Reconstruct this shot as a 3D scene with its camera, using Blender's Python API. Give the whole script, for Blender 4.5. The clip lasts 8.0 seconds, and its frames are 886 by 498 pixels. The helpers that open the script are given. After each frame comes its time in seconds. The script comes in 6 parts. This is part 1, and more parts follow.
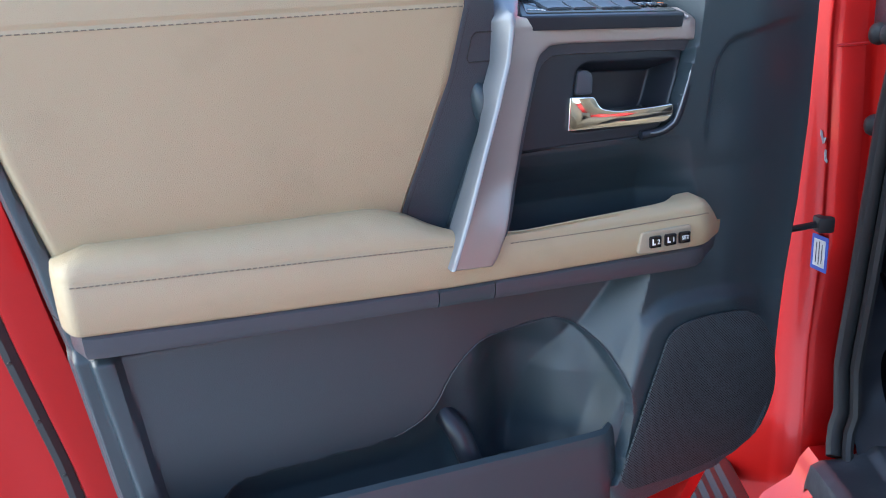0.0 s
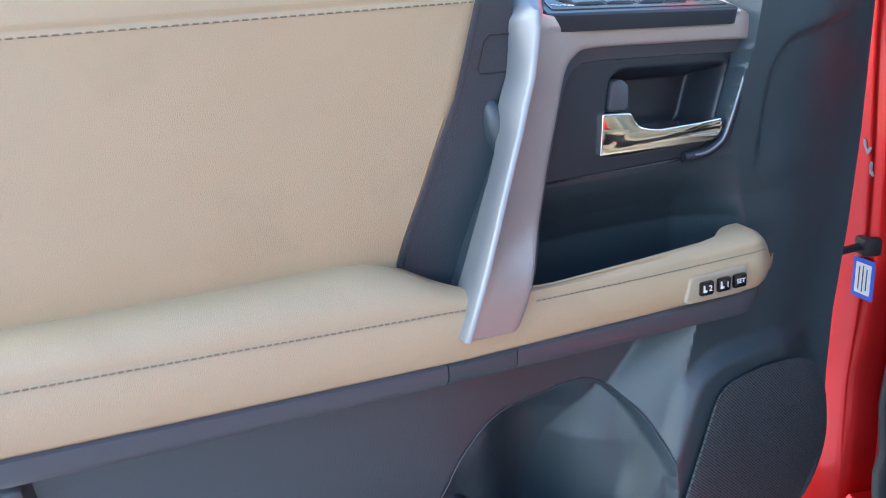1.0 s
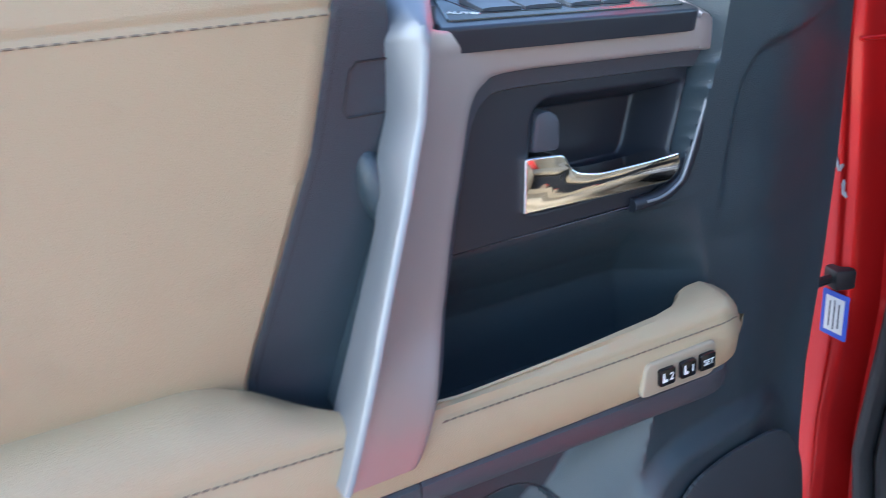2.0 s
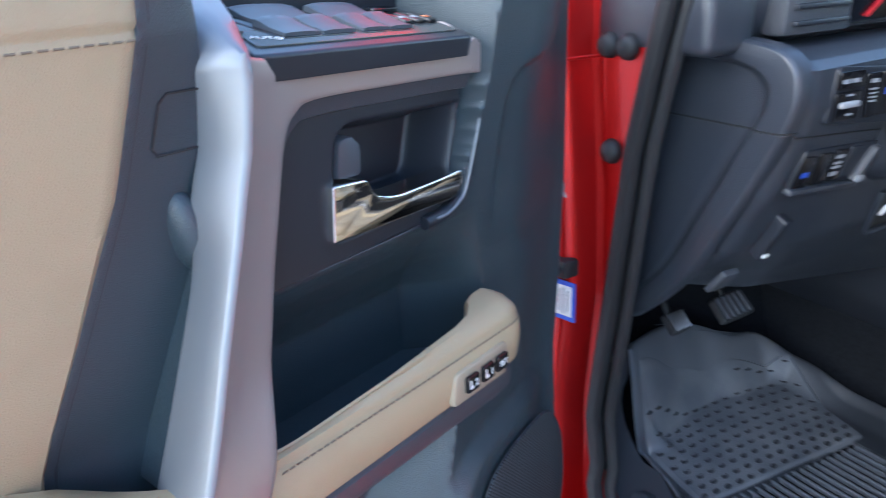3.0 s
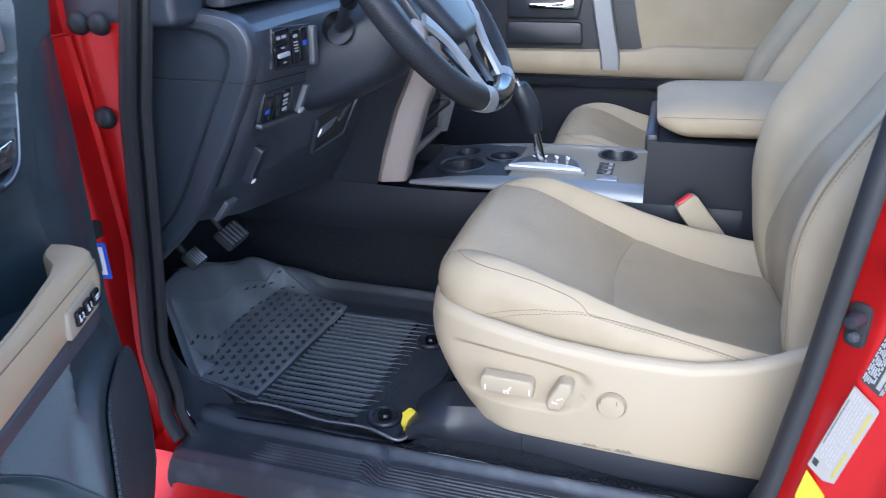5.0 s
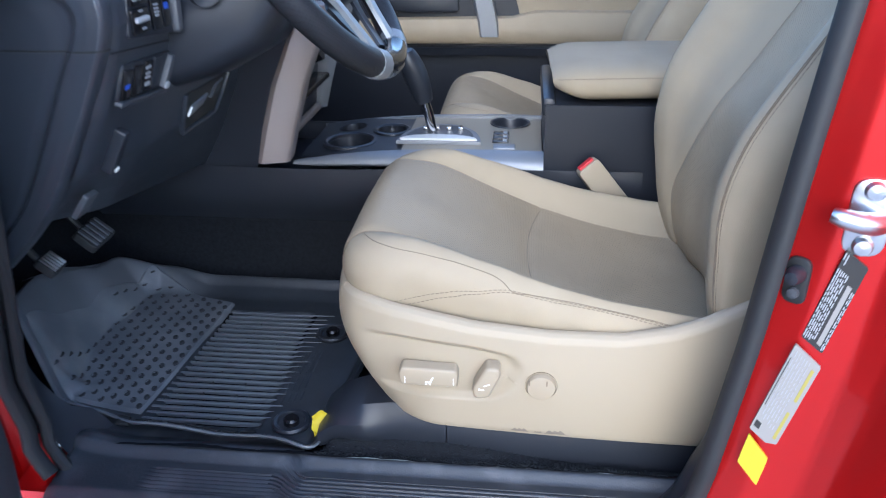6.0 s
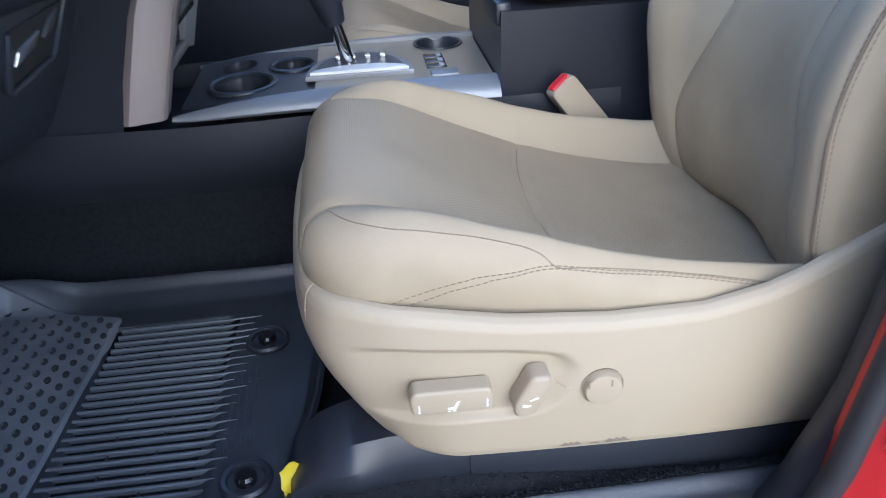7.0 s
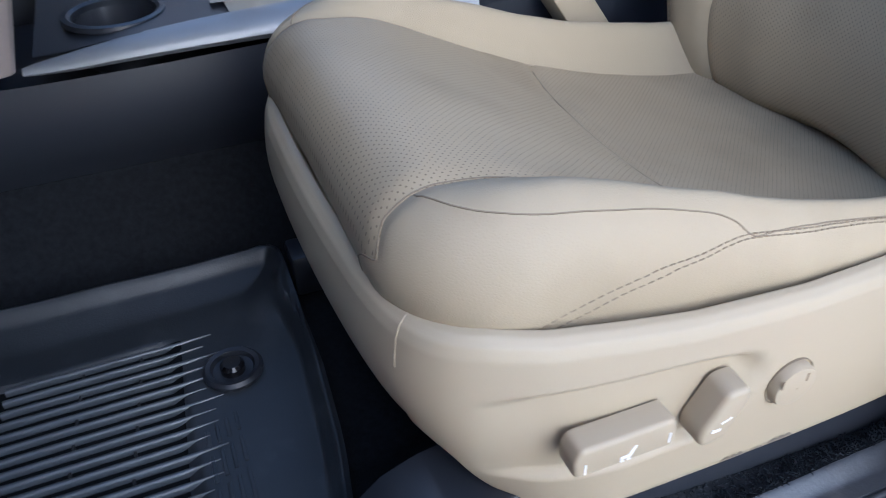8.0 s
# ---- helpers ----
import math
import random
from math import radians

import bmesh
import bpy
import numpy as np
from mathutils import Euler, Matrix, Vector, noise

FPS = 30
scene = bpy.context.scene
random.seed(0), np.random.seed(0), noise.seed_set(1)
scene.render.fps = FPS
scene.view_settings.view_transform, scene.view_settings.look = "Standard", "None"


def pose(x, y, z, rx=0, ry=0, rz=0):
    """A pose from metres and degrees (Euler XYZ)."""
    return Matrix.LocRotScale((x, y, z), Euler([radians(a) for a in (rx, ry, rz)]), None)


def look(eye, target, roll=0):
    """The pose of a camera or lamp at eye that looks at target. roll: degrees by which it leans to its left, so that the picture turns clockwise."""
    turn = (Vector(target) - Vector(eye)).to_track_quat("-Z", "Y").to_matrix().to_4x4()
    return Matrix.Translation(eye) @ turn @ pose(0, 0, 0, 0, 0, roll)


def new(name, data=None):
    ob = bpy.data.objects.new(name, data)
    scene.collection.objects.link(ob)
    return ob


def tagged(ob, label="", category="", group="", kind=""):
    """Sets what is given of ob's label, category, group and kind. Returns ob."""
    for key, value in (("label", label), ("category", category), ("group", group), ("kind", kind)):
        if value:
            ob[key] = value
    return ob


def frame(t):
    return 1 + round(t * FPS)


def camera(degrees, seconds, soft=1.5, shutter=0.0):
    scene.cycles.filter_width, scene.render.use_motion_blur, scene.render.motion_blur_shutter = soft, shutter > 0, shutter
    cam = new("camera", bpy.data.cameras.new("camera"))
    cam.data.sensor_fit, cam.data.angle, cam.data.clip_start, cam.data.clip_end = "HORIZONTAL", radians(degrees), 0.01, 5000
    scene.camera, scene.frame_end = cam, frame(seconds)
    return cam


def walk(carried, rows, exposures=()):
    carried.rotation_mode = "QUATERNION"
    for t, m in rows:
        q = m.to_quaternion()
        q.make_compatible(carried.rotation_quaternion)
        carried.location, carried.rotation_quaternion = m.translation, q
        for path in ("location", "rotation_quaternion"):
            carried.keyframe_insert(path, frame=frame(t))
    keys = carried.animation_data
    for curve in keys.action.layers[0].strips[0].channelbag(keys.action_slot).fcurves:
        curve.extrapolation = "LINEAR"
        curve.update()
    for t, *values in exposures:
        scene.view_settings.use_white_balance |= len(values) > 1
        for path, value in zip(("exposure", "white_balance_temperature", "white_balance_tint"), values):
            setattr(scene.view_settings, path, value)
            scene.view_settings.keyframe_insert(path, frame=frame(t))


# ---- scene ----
cam = camera(61.6, 8.0, soft=0.75, shutter=0.35)
PATH = [
    (0, (0.007, 0.008, 1.204), (-0.144, 1.914, 0.618), -4.0),
    (0.5, (-0.013, 0.085, 1.207), (-0.12, 1.991, 0.611), -4.3),
    (1, (-0.045, 0.181, 1.213), (-0.074, 2.084, 0.599), -4.7),
    (1.2, (-0.05, 0.208, 1.217), (-0.064, 2.112, 0.606), -4.9),
    (2.3, (0.014, 0.406, 1.23), (0.33, 2.248, 0.519), -4.7),
    (2.5, (-0.015, 0.414, 1.221), (0.497, 2.217, 0.523), -3.6),
    (3, (-0.066, 0.402, 1.242), (0.847, 2.029, 0.521), -2.3),
    (3.5, (-0.112, 0.356, 1.265), (1.161, 1.696, 0.501), -1.0),
    (4, (-0.181, 0.338, 1.26), (1.36, 1.352, 0.487), -0.6),
    (4.5, (-0.244, 0.347, 1.254), (1.453, 1.063, 0.475), -0.2),
    (4.7, (-0.261, 0.343, 1.261), (1.464, 0.974, 0.47), -0.4),
    (5.8, (-0.228, 0.376, 1.254), (1.549, 0.668, 0.384), -1.6),
    (6, (-0.189, 0.402, 1.225), (1.6, 0.606, 0.353), -0.9),
    (6.5, (-0.045, 0.464, 1.176), (1.718, 0.494, 0.231), -2.0),
    (7, (0.061, 0.549, 1.137), (1.768, 0.385, 0.108), -2.8),
    (7.5, (0.189, 0.634, 1.091), (1.814, 0.283, -0.02), -2.7),
    (8, (0.312, 0.7, 1.06), (1.791, 0.103, -0.147), -1.2),
]
# the clip's camera brightens for the dark footwell and cools a little
EXPOSURE = [(0.0, 2.18, 6150, 5), (0.5, 2.40, 6150, 5), (1.0, 2.50, 6150, 5), (2.3, 2.40, 6100, 6), (3.0, 2.45, 6050, 7), (3.5, 2.66, 5950, 8), (4.0, 2.42, 5800, 8.5), (4.5, 2.27, 5700, 9), (6.0, 2.08, 5650, 9), (8.0, 1.94, 5700, 9)]
walk(cam, [(t, look(eye, target, roll)) for t, eye, target, roll in PATH], EXPOSURE)

# ---- world and light ----
world = bpy.data.worlds.new("sky")
scene.world = world
world.use_nodes = True
wn = world.node_tree
sky = wn.nodes.new("ShaderNodeTexSky")
sky.sky_type = "NISHITA"
sky.sun_disc = False
sky.sun_elevation = radians(31)
sky.sun_rotation = radians(266)
sky.dust_density = 0.9
sky.ozone_density = 1.8
wn.links.new(sky.outputs[0], wn.nodes["Background"].inputs[0])
wn.nodes["Background"].inputs[1].default_value = 0.15
sun = new("sun", bpy.data.lights.new("sun", "SUN"))
sun.data.energy, sun.data.angle, sun.data.color = 0.55, radians(70), (1.0, 0.98, 0.96)
sun.matrix_world = look((-3.6, -0.25, 2.25), (0, 0, 0))

# ---- mesh helpers ----
ROOT = {}


def thing(name, label, category, m=None, group="", kind=""):
    ob = new(name)
    m = m or Matrix()
    ob.matrix_world = m
    ob.empty_display_size = 0.05
    ROOT[ob.name] = m
    return tagged(ob, label, category, group, kind)


def part(name, bm, mat, parent=None, label="", local=False, angle=40, flat=False):
    me = bpy.data.meshes.new(name)
    bmesh.ops.recalc_face_normals(bm, faces=bm.faces[:])
    bm.to_mesh(me)
    bm.free()
    for p in me.polygons:
        p.use_smooth = not flat
    me.set_sharp_from_angle(angle=radians(angle))
    me.materials.append(mat)
    ob = new(name, me)
    if parent is not None:
        root = ROOT[parent.name]
        if not local:
            me.transform(root.inverted())
        ob.parent = parent
        ROOT[ob.name] = root
    if label:
        tagged(ob, label)
    return ob


def solid(name, bm, mat, label, category, kind="", group="", angle=40):
    return tagged(part(name, bm, mat, angle=angle), label, category, group, kind)


def sstep(a, b, x):
    k = min(1.0, max(0.0, (x - a) / (b - a)))
    return k * k * (3 - 2 * k)


def table(x, rows):
    return float(np.interp(x, [r[0] for r in rows], [r[1] for r in rows]))


def spline(pts, n=8, closed=False):
    """Catmull-Rom through the points, n steps to a span."""
    p = [Vector(q) for q in pts]
    out, m = [], len(p)
    for i in range(m if closed else m - 1):
        if closed:
            a, b, c, d = p[i - 1], p[i], p[(i + 1) % m], p[(i + 2) % m]
        else:
            a, b, c, d = p[max(i - 1, 0)], p[i], p[i + 1], p[min(i + 2, m - 1)]
        for k in range(n):
            t = k / n
            out.append(0.5 * (2 * b + (c - a) * t + (2 * a - 5 * b + 4 * c - d) * t * t + (3 * b - a - 3 * c + d) * t ** 3))
    if not closed:
        out.append(p[-1])
    return out


def curve_at(pts, n=24):
    """A function of 0..1 along a spline of points."""
    q = spline(pts, n)

    def at(t):
        t = min(1.0, max(0.0, t)) * (len(q) - 1)
        i = min(int(t), len(q) - 2)
        return q[i].lerp(q[i + 1], t - i)
    return at


def rpoly(pts, r, n=5):
    """A polygon with rounded corners."""
    out, m = [], len(pts)
    for i in range(m):
        a, b, c = (Vector(pts[(i + k) % m]) for k in (-1, 0, 1))
        ri = r[i] if isinstance(r, (list, tuple)) else r
        u, v = a - b, c - b
        d = min(ri, 0.45 * u.length, 0.45 * v.length)
        p, q = b + u.normalized() * d, b + v.normalized() * d
        for k in range(n + 1):
            t = k / n
            out.append((1 - t) ** 2 * p + 2 * t * (1 - t) * b + t * t * q)
    return out


def inside(poly, x, y):
    """Signed distance to a polygon, positive inside."""
    best, odd, m = 1e9, False, len(poly)
    for i in range(m):
        ax, ay = poly[i]
        bx, by = poly[(i + 1) % m]
        dx, dy = bx - ax, by - ay
        k = max(0.0, min(1.0, ((x - ax) * dx + (y - ay) * dy) / (dx * dx + dy * dy + 1e-12)))
        best = min(best, (x - ax - k * dx) ** 2 + (y - ay - k * dy) ** 2)
        if (ay > y) != (by > y) and x < (bx - ax) * (y - ay) / (by - ay) + ax:
            odd = not odd
    return math.sqrt(best) * (1 if odd else -1)


def surf(f, nu, nv, wrap=False):
    bm = bmesh.new()
    rows = [[bm.verts.new(f(i / nu, j / nv)) for j in range(nv + (0 if wrap else 1))] for i in range(nu + 1)]
    for i in range(nu):
        for j in range(nv):
            k = (j + 1) % nv if wrap else j + 1
            bm.faces.new((rows[i][j], rows[i + 1][j], rows[i + 1][k], rows[i][k]))
    return bm


def loft(rings, closed=True, cap=True):
    bm = bmesh.new()
    vs = [[bm.verts.new(p) for p in ring] for ring in rings]
    m = len(rings[0])
    for a, b in zip(vs, vs[1:]):
        for j in range(m if closed else m - 1):
            k = (j + 1) % m
            bm.faces.new((a[j], a[k], b[k], b[j]))
    if cap and closed:
        bm.faces.new(vs[0][::-1])
        bm.faces.new(vs[-1])
    return bm


def tube(path, r, n=8, closed=False, flat=1.0):
    """A round bar along a path; r is a number or a function of 0..1; flat squeezes it in one direction."""
    p = [Vector(q) for q in path]
    m = len(p)
    rings, up = [], None
    for i in range(m):
        a = p[i - 1] if (i or closed) else p[0]
        b = p[(i + 1) % m] if (i < m - 1 or closed) else p[-1]
        t = (b - a).normalized()
        if up is None:
            up = t.orthogonal().normalized()
        up = (up - t * up.dot(t)).normalized()
        side = t.cross(up)
        ri = r(i / max(1, m - 1)) if callable(r) else r
        rings.append([p[i] + ri * (math.cos(k * 2 * math.pi / n) * up + flat * math.sin(k * 2 * math.pi / n) * side) for k in range(n)])
    if closed:
        rings.append(rings[0])
        bm = loft(rings, cap=False)
        bmesh.ops.remove_doubles(bm, verts=bm.verts[:], dist=1e-7)
        return bm
    return loft(rings)


def slab(pts, t, bev=0.002, seg=2, m=None, back=False):
    """A plate: the polygon in XY, thick towards +Z, its front edge rounded."""
    bm = bmesh.new()
    f = bm.faces.new([bm.verts.new((p[0], p[1], 0)) for p in pts])
    if f.normal.z < 0:
        f.normal_flip()
    out = bmesh.ops.extrude_face_region(bm, geom=[f])
    top = [v for v in out["geom"] if isinstance(v, bmesh.types.BMVert)]
    bmesh.ops.translate(bm, vec=(0, 0, t), verts=top)
    if bev > 0:
        es = [e for e in bm.edges if all(abs(v.co.z - t) < 1e-7 for v in e.verts) or (back and all(abs(v.co.z) < 1e-7 for v in e.verts))]
        bmesh.ops.bevel(bm, geom=es, offset=bev, segments=seg, profile=0.5, affect="EDGES", clamp_overlap=True)
    if m is not None:
        bm.transform(m)
    return bm


def rbox(x0, x1, y0, y1, z0, z1, r=0.004, seg=2, m=None):
    bm = bmesh.new()
    bmesh.ops.create_cube(bm, size=1)
    bm.transform(Matrix.Translation(((x0 + x1) / 2, (y0 + y1) / 2, (z0 + z1) / 2)) @ Matrix.Diagonal((x1 - x0, y1 - y0, z1 - z0, 1)))
    if r > 0:
        bmesh.ops.bevel(bm, geom=bm.edges[:], offset=r, segments=seg, profile=0.5, affect="EDGES", clamp_overlap=True)
    if m is not None:
        bm.transform(m)
    return bm


def lathe(prof, n=32, m=None):
    """A turned body: (radius, height) along Z; open at ends that have a radius."""
    bm = loft(cap=False, rings=[[(r * math.cos(k * 2 * math.pi / n), r * math.sin(k * 2 * math.pi / n), z) for k in range(n)] for r, z in prof])
    if m is not None:
        bm.transform(m)
    return bm


def join(*bms):
    out = bmesh.new()
    for b in bms:
        me = bpy.data.meshes.new("t")
        b.to_mesh(me)
        b.free()
        out.from_mesh(me)
        bpy.data.meshes.remove(me)
    return out


def words(text, size, mat, name, parent, m, label="", local=False):
    """Flat lettering in the built-in font, as a mesh, lying in XY of m."""
    cu = bpy.data.curves.new(name, "FONT")
    cu.body, cu.size, cu.align_x, cu.align_y, cu.extrude = text, size, "CENTER", "CENTER", 0.0002
    tmp = new(name, cu)
    me = bpy.data.meshes.new_from_object(tmp.evaluated_get(bpy.context.evaluated_depsgraph_get()))
    bpy.data.objects.remove(tmp)
    bm = bmesh.new()
    bm.from_mesh(me)
    bpy.data.meshes.remove(me)
    bm.transform(m)
    return part(name, bm, mat, parent, label, local)


def facing(origin, right, up):
    """A frame whose X runs to the right, Y up and Z out of a face."""
    x, y = Vector(right).normalized(), Vector(up).normalized()
    z = x.cross(y).normalized()
    y = z.cross(x)
    return Matrix.Translation(origin) @ Matrix((x, y, z)).transposed().to_4x4()

# ---- materials ----
def material(name, col, rough=0.5, metal=0.0, grain=0.0, scale=400.0, vary=0.08, blotch=6.0, coat=0.0, rvary=0.08, kind="noise", spec=0.5, dirt=None, sheen=0.0):
    """Base colour with large soft variation, roughness variation, and a fine relief of given grain."""
    mt = bpy.data.materials.new(name)
    mt.use_nodes = True
    nt = mt.node_tree
    b = nt.nodes["Principled BSDF"]
    b.inputs["Metallic"].default_value = metal
    b.inputs["Specular IOR Level"].default_value = spec
    b.inputs["Coat Weight"].default_value = coat
    b.inputs["Coat Roughness"].default_value = 0.04
    b.inputs["Sheen Weight"].default_value = sheen
    tc = nt.nodes.new("ShaderNodeTexCoord")
    big = nt.nodes.new("ShaderNodeTexNoise")
    big.inputs["Scale"].default_value = blotch
    big.inputs["Detail"].default_value = 4
    nt.links.new(tc.outputs["Object"], big.inputs["Vector"])
    mix = nt.nodes.new("ShaderNodeMix")
    mix.data_type = "RGBA"
    mix.inputs[6].default_value = (*[c * (1 - vary) for c in col], 1)
    mix.inputs[7].default_value = (*[min(1, c * (1 + vary)) for c in col], 1)
    nt.links.new(big.outputs["Fac"], mix.inputs[0])
    last = mix.outputs[2]
    if dirt:
        dn = nt.nodes.new("ShaderNodeTexNoise")
        dn.inputs["Scale"].default_value = dirt[1]
        dn.inputs["Detail"].default_value = 8
        nt.links.new(tc.outputs["Object"], dn.inputs["Vector"])
        rp = nt.nodes.new("ShaderNodeMapRange")
        rp.inputs[1].default_value, rp.inputs[2].default_value = dirt[2], dirt[3]
        nt.links.new(dn.outputs["Fac"], rp.inputs[0])
        m2 = nt.nodes.new("ShaderNodeMix")
        m2.data_type = "RGBA"
        m2.inputs[7].default_value = (*dirt[0], 1)
        nt.links.new(rp.outputs[0], m2.inputs[0])
        nt.links.new(last, m2.inputs[6])
        last = m2.outputs[2]
    nt.links.new(last, b.inputs["Base Color"])
    rr = nt.nodes.new("ShaderNodeMapRange")
    rr.inputs[3].default_value, rr.inputs[4].default_value = max(0, rough - rvary), min(1, rough + rvary)
    nt.links.new(big.outputs["Fac"], rr.inputs[0])
    nt.links.new(rr.outputs[0], b.inputs["Roughness"])
    if grain > 0:
        if kind == "leather":
            fine = nt.nodes.new("ShaderNodeTexVoronoi")
            fine.feature = "DISTANCE_TO_EDGE"
            out = fine.outputs["Distance"]
        else:
            fine = nt.nodes.new("ShaderNodeTexNoise")
            fine.inputs["Detail"].default_value = 3
            out = fine.outputs["Fac"]
        fine.inputs["Scale"].default_value = scale
        nt.links.new(tc.outputs["Object"], fine.inputs["Vector"])
        bu = nt.nodes.new("ShaderNodeBump")
        bu.inputs["Strength"].default_value = grain
        bu.inputs["Distance"].default_value = 0.0006
        nt.links.new(out, bu.inputs["Height"])
        nt.links.new(bu.outputs[0], b.inputs["Normal"])
    return mt


def dotted(name, col, hole, pitch, share, rough, depth=0.0008, axes=(0, 2)):
    """A surface with a staggered grid of small holes, laid on two axes of the object."""
    mt = material(name, col, rough, spec=0.18, vary=0.16, blotch=7, dirt=(tuple(c * 0.72 for c in col), 11, 0.5, 0.9))
    nt = mt.node_tree
    b = nt.nodes["Principled BSDF"]
    old = b.inputs["Base Color"].links[0].from_socket
    tc = nt.nodes.new("ShaderNodeTexCoord")
    sp = nt.nodes.new("ShaderNodeSeparateXYZ")
    nt.links.new(tc.outputs["Object"], sp.inputs[0])

    def op(kind, a, c=None):
        n = nt.nodes.new("ShaderNodeMath")
        n.operation = kind
        for i, v in enumerate((a, c)):
            if v is None:
                continue
            if isinstance(v, (int, float)):
                n.inputs[i].default_value = v
            else:
                nt.links.new(v, n.inputs[i])
        return n.outputs[0]
    u, v = op("DIVIDE", sp.outputs[axes[0]], pitch), op("DIVIDE", sp.outputs[axes[1]], pitch)
    p, q = op("ADD", u, v), op("SUBTRACT", u, v)
    fp = op("SUBTRACT", op("FRACT", p), 0.5)
    fq = op("SUBTRACT", op("FRACT", q), 0.5)
    d = op("SQRT", op("ADD", op("MULTIPLY", fp, fp), op("MULTIPLY", fq, fq)))
    mask = op("LESS_THAN", d, share)
    mx = nt.nodes.new("ShaderNodeMix")
    mx.data_type = "RGBA"
    nt.links.new(mask, mx.inputs[0])
    nt.links.new(old, mx.inputs[6])
    mx.inputs[7].default_value = (*hole, 1)
    nt.links.new(mx.outputs[2], b.inputs["Base Color"])
    bu = nt.nodes.new("ShaderNodeBump")
    bu.invert = True
    bu.inputs["Strength"].default_value = 0.6
    bu.inputs["Distance"].default_value = depth
    nt.links.new(mask, bu.inputs["Height"])
    nt.links.new(bu.outputs[0], b.inputs["Normal"])
    return mt


LEATHER = material("tan_leather", (0.43, 0.335, 0.205), 0.50, grain=0.5, scale=680, kind="leather", vary=0.05, dirt=((0.36, 0.275, 0.165), 14, 0.55, 0.95))
SEAT = material("seat_leather", (0.345, 0.282, 0.195), 0.54, spec=0.18, grain=0.4, scale=560, kind="leather", vary=0.06, dirt=((0.245, 0.198, 0.136), 6.5, 0.46, 0.88))
PERF = dotted("perforated_leather", (0.338, 0.268, 0.180), (0.155, 0.120, 0.080), 0.0048, 0.15, 0.45, axes=(0, 1))
PERF_B = dotted("perforated_back_leather", (0.338, 0.268, 0.180), (0.155, 0.120, 0.080), 0.0048, 0.15, 0.45, axes=(0, 2))
TAN = material("tan_plastic", (0.350, 0.288, 0.203), 0.50, spec=0.4, grain=0.12, scale=900, vary=0.04)
THREAD = material("tan_thread", (0.205, 0.160, 0.110), 0.8)
SEAM = material("seam_shadow", (0.205, 0.160, 0.110), 0.8)
STAIN = material("dark_scuff", (0.19, 0.155, 0.12), 0.6, vary=0.3, blotch=160)
DARK = material("charcoal_plastic", (0.036, 0.052, 0.062), 0.36, spec=0.62, grain=0.5, scale=760, kind="leather", vary=0.15)
SMOOTH = material("smooth_black_plastic", (0.0185, 0.0215, 0.029), 0.38, spec=0.5, grain=0.1, scale=900, vary=0.15)
GLOSS = material("gloss_black", (0.008, 0.008, 0.01), 0.12, vary=0.1)
GREY = material("dark_grey_plastic", (0.060, 0.064, 0.075), 0.42, grain=0.3, scale=700, kind="leather", vary=0.1)
SILVER = material("silver_paint", (0.41, 0.345, 0.318), 0.40, metal=0.5, grain=0.05, scale=1500, vary=0.04)
BRIGHT = material("bright_silver", (0.26, 0.268, 0.282), 0.45, metal=0.5, vary=0.04)
CHROME = material("chrome", (0.85, 0.82, 0.78), 0.06, metal=1.0, vary=0.02, rvary=0.03)
RED = material("red_car_paint", (0.50, 0.009, 0.009), 0.32, metal=0.62, coat=0.28, vary=0.08, blotch=3, grain=0.04, scale=2500)
RUBBER = material("black_rubber", (0.016, 0.017, 0.019), 0.55, grain=0.2, scale=500, vary=0.2)
MAT = material("mat_rubber", (0.021, 0.025, 0.031), 0.42, spec=0.5, grain=0.3, scale=500, vary=0.3, blotch=14, dirt=((0.050, 0.056, 0.064), 26, 0.54, 0.88))
DUSTY = material("dusty_mat_rubber", (0.088, 0.098, 0.114), 0.46, spec=0.7, grain=0.4, scale=400, vary=0.3, blotch=18, dirt=((0.150, 0.158, 0.168), 16, 0.42, 0.78))


def add_dust(mt, col, start, full):
    """Dust trodden into the toe end: it grows with the object's Y, broken up by noise."""
    nt = mt.node_tree
    b = nt.nodes["Principled BSDF"]
    old = b.inputs["Base Color"].links[0].from_socket
    tc, sp, nz = (nt.nodes.new(k) for k in ("ShaderNodeTexCoord", "ShaderNodeSeparateXYZ", "ShaderNodeTexNoise"))
    nz.inputs["Scale"].default_value, nz.inputs["Detail"].default_value = 14, 6
    nt.links.new(tc.outputs["Object"], sp.inputs[0])
    nt.links.new(tc.outputs["Object"], nz.inputs["Vector"])
    add = nt.nodes.new("ShaderNodeMath")
    add.operation = "MULTIPLY_ADD"
    nt.links.new(nz.outputs["Fac"], add.inputs[0])
    add.inputs[1].default_value = 0.12
    nt.links.new(sp.outputs[1], add.inputs[2])
    rg = nt.nodes.new("ShaderNodeMapRange")
    rg.interpolation_type = "SMOOTHSTEP"
    rg.inputs[1].default_value, rg.inputs[2].default_value = start, full
    nt.links.new(add.outputs[0], rg.inputs[0])
    mx = nt.nodes.new("ShaderNodeMix")
    mx.data_type = "RGBA"
    mx.inputs[7].default_value = (*col, 1)
    nt.links.new(rg.outputs[0], mx.inputs[0])
    nt.links.new(old, mx.inputs[6])
    nt.links.new(mx.outputs[2], b.inputs["Base Color"])


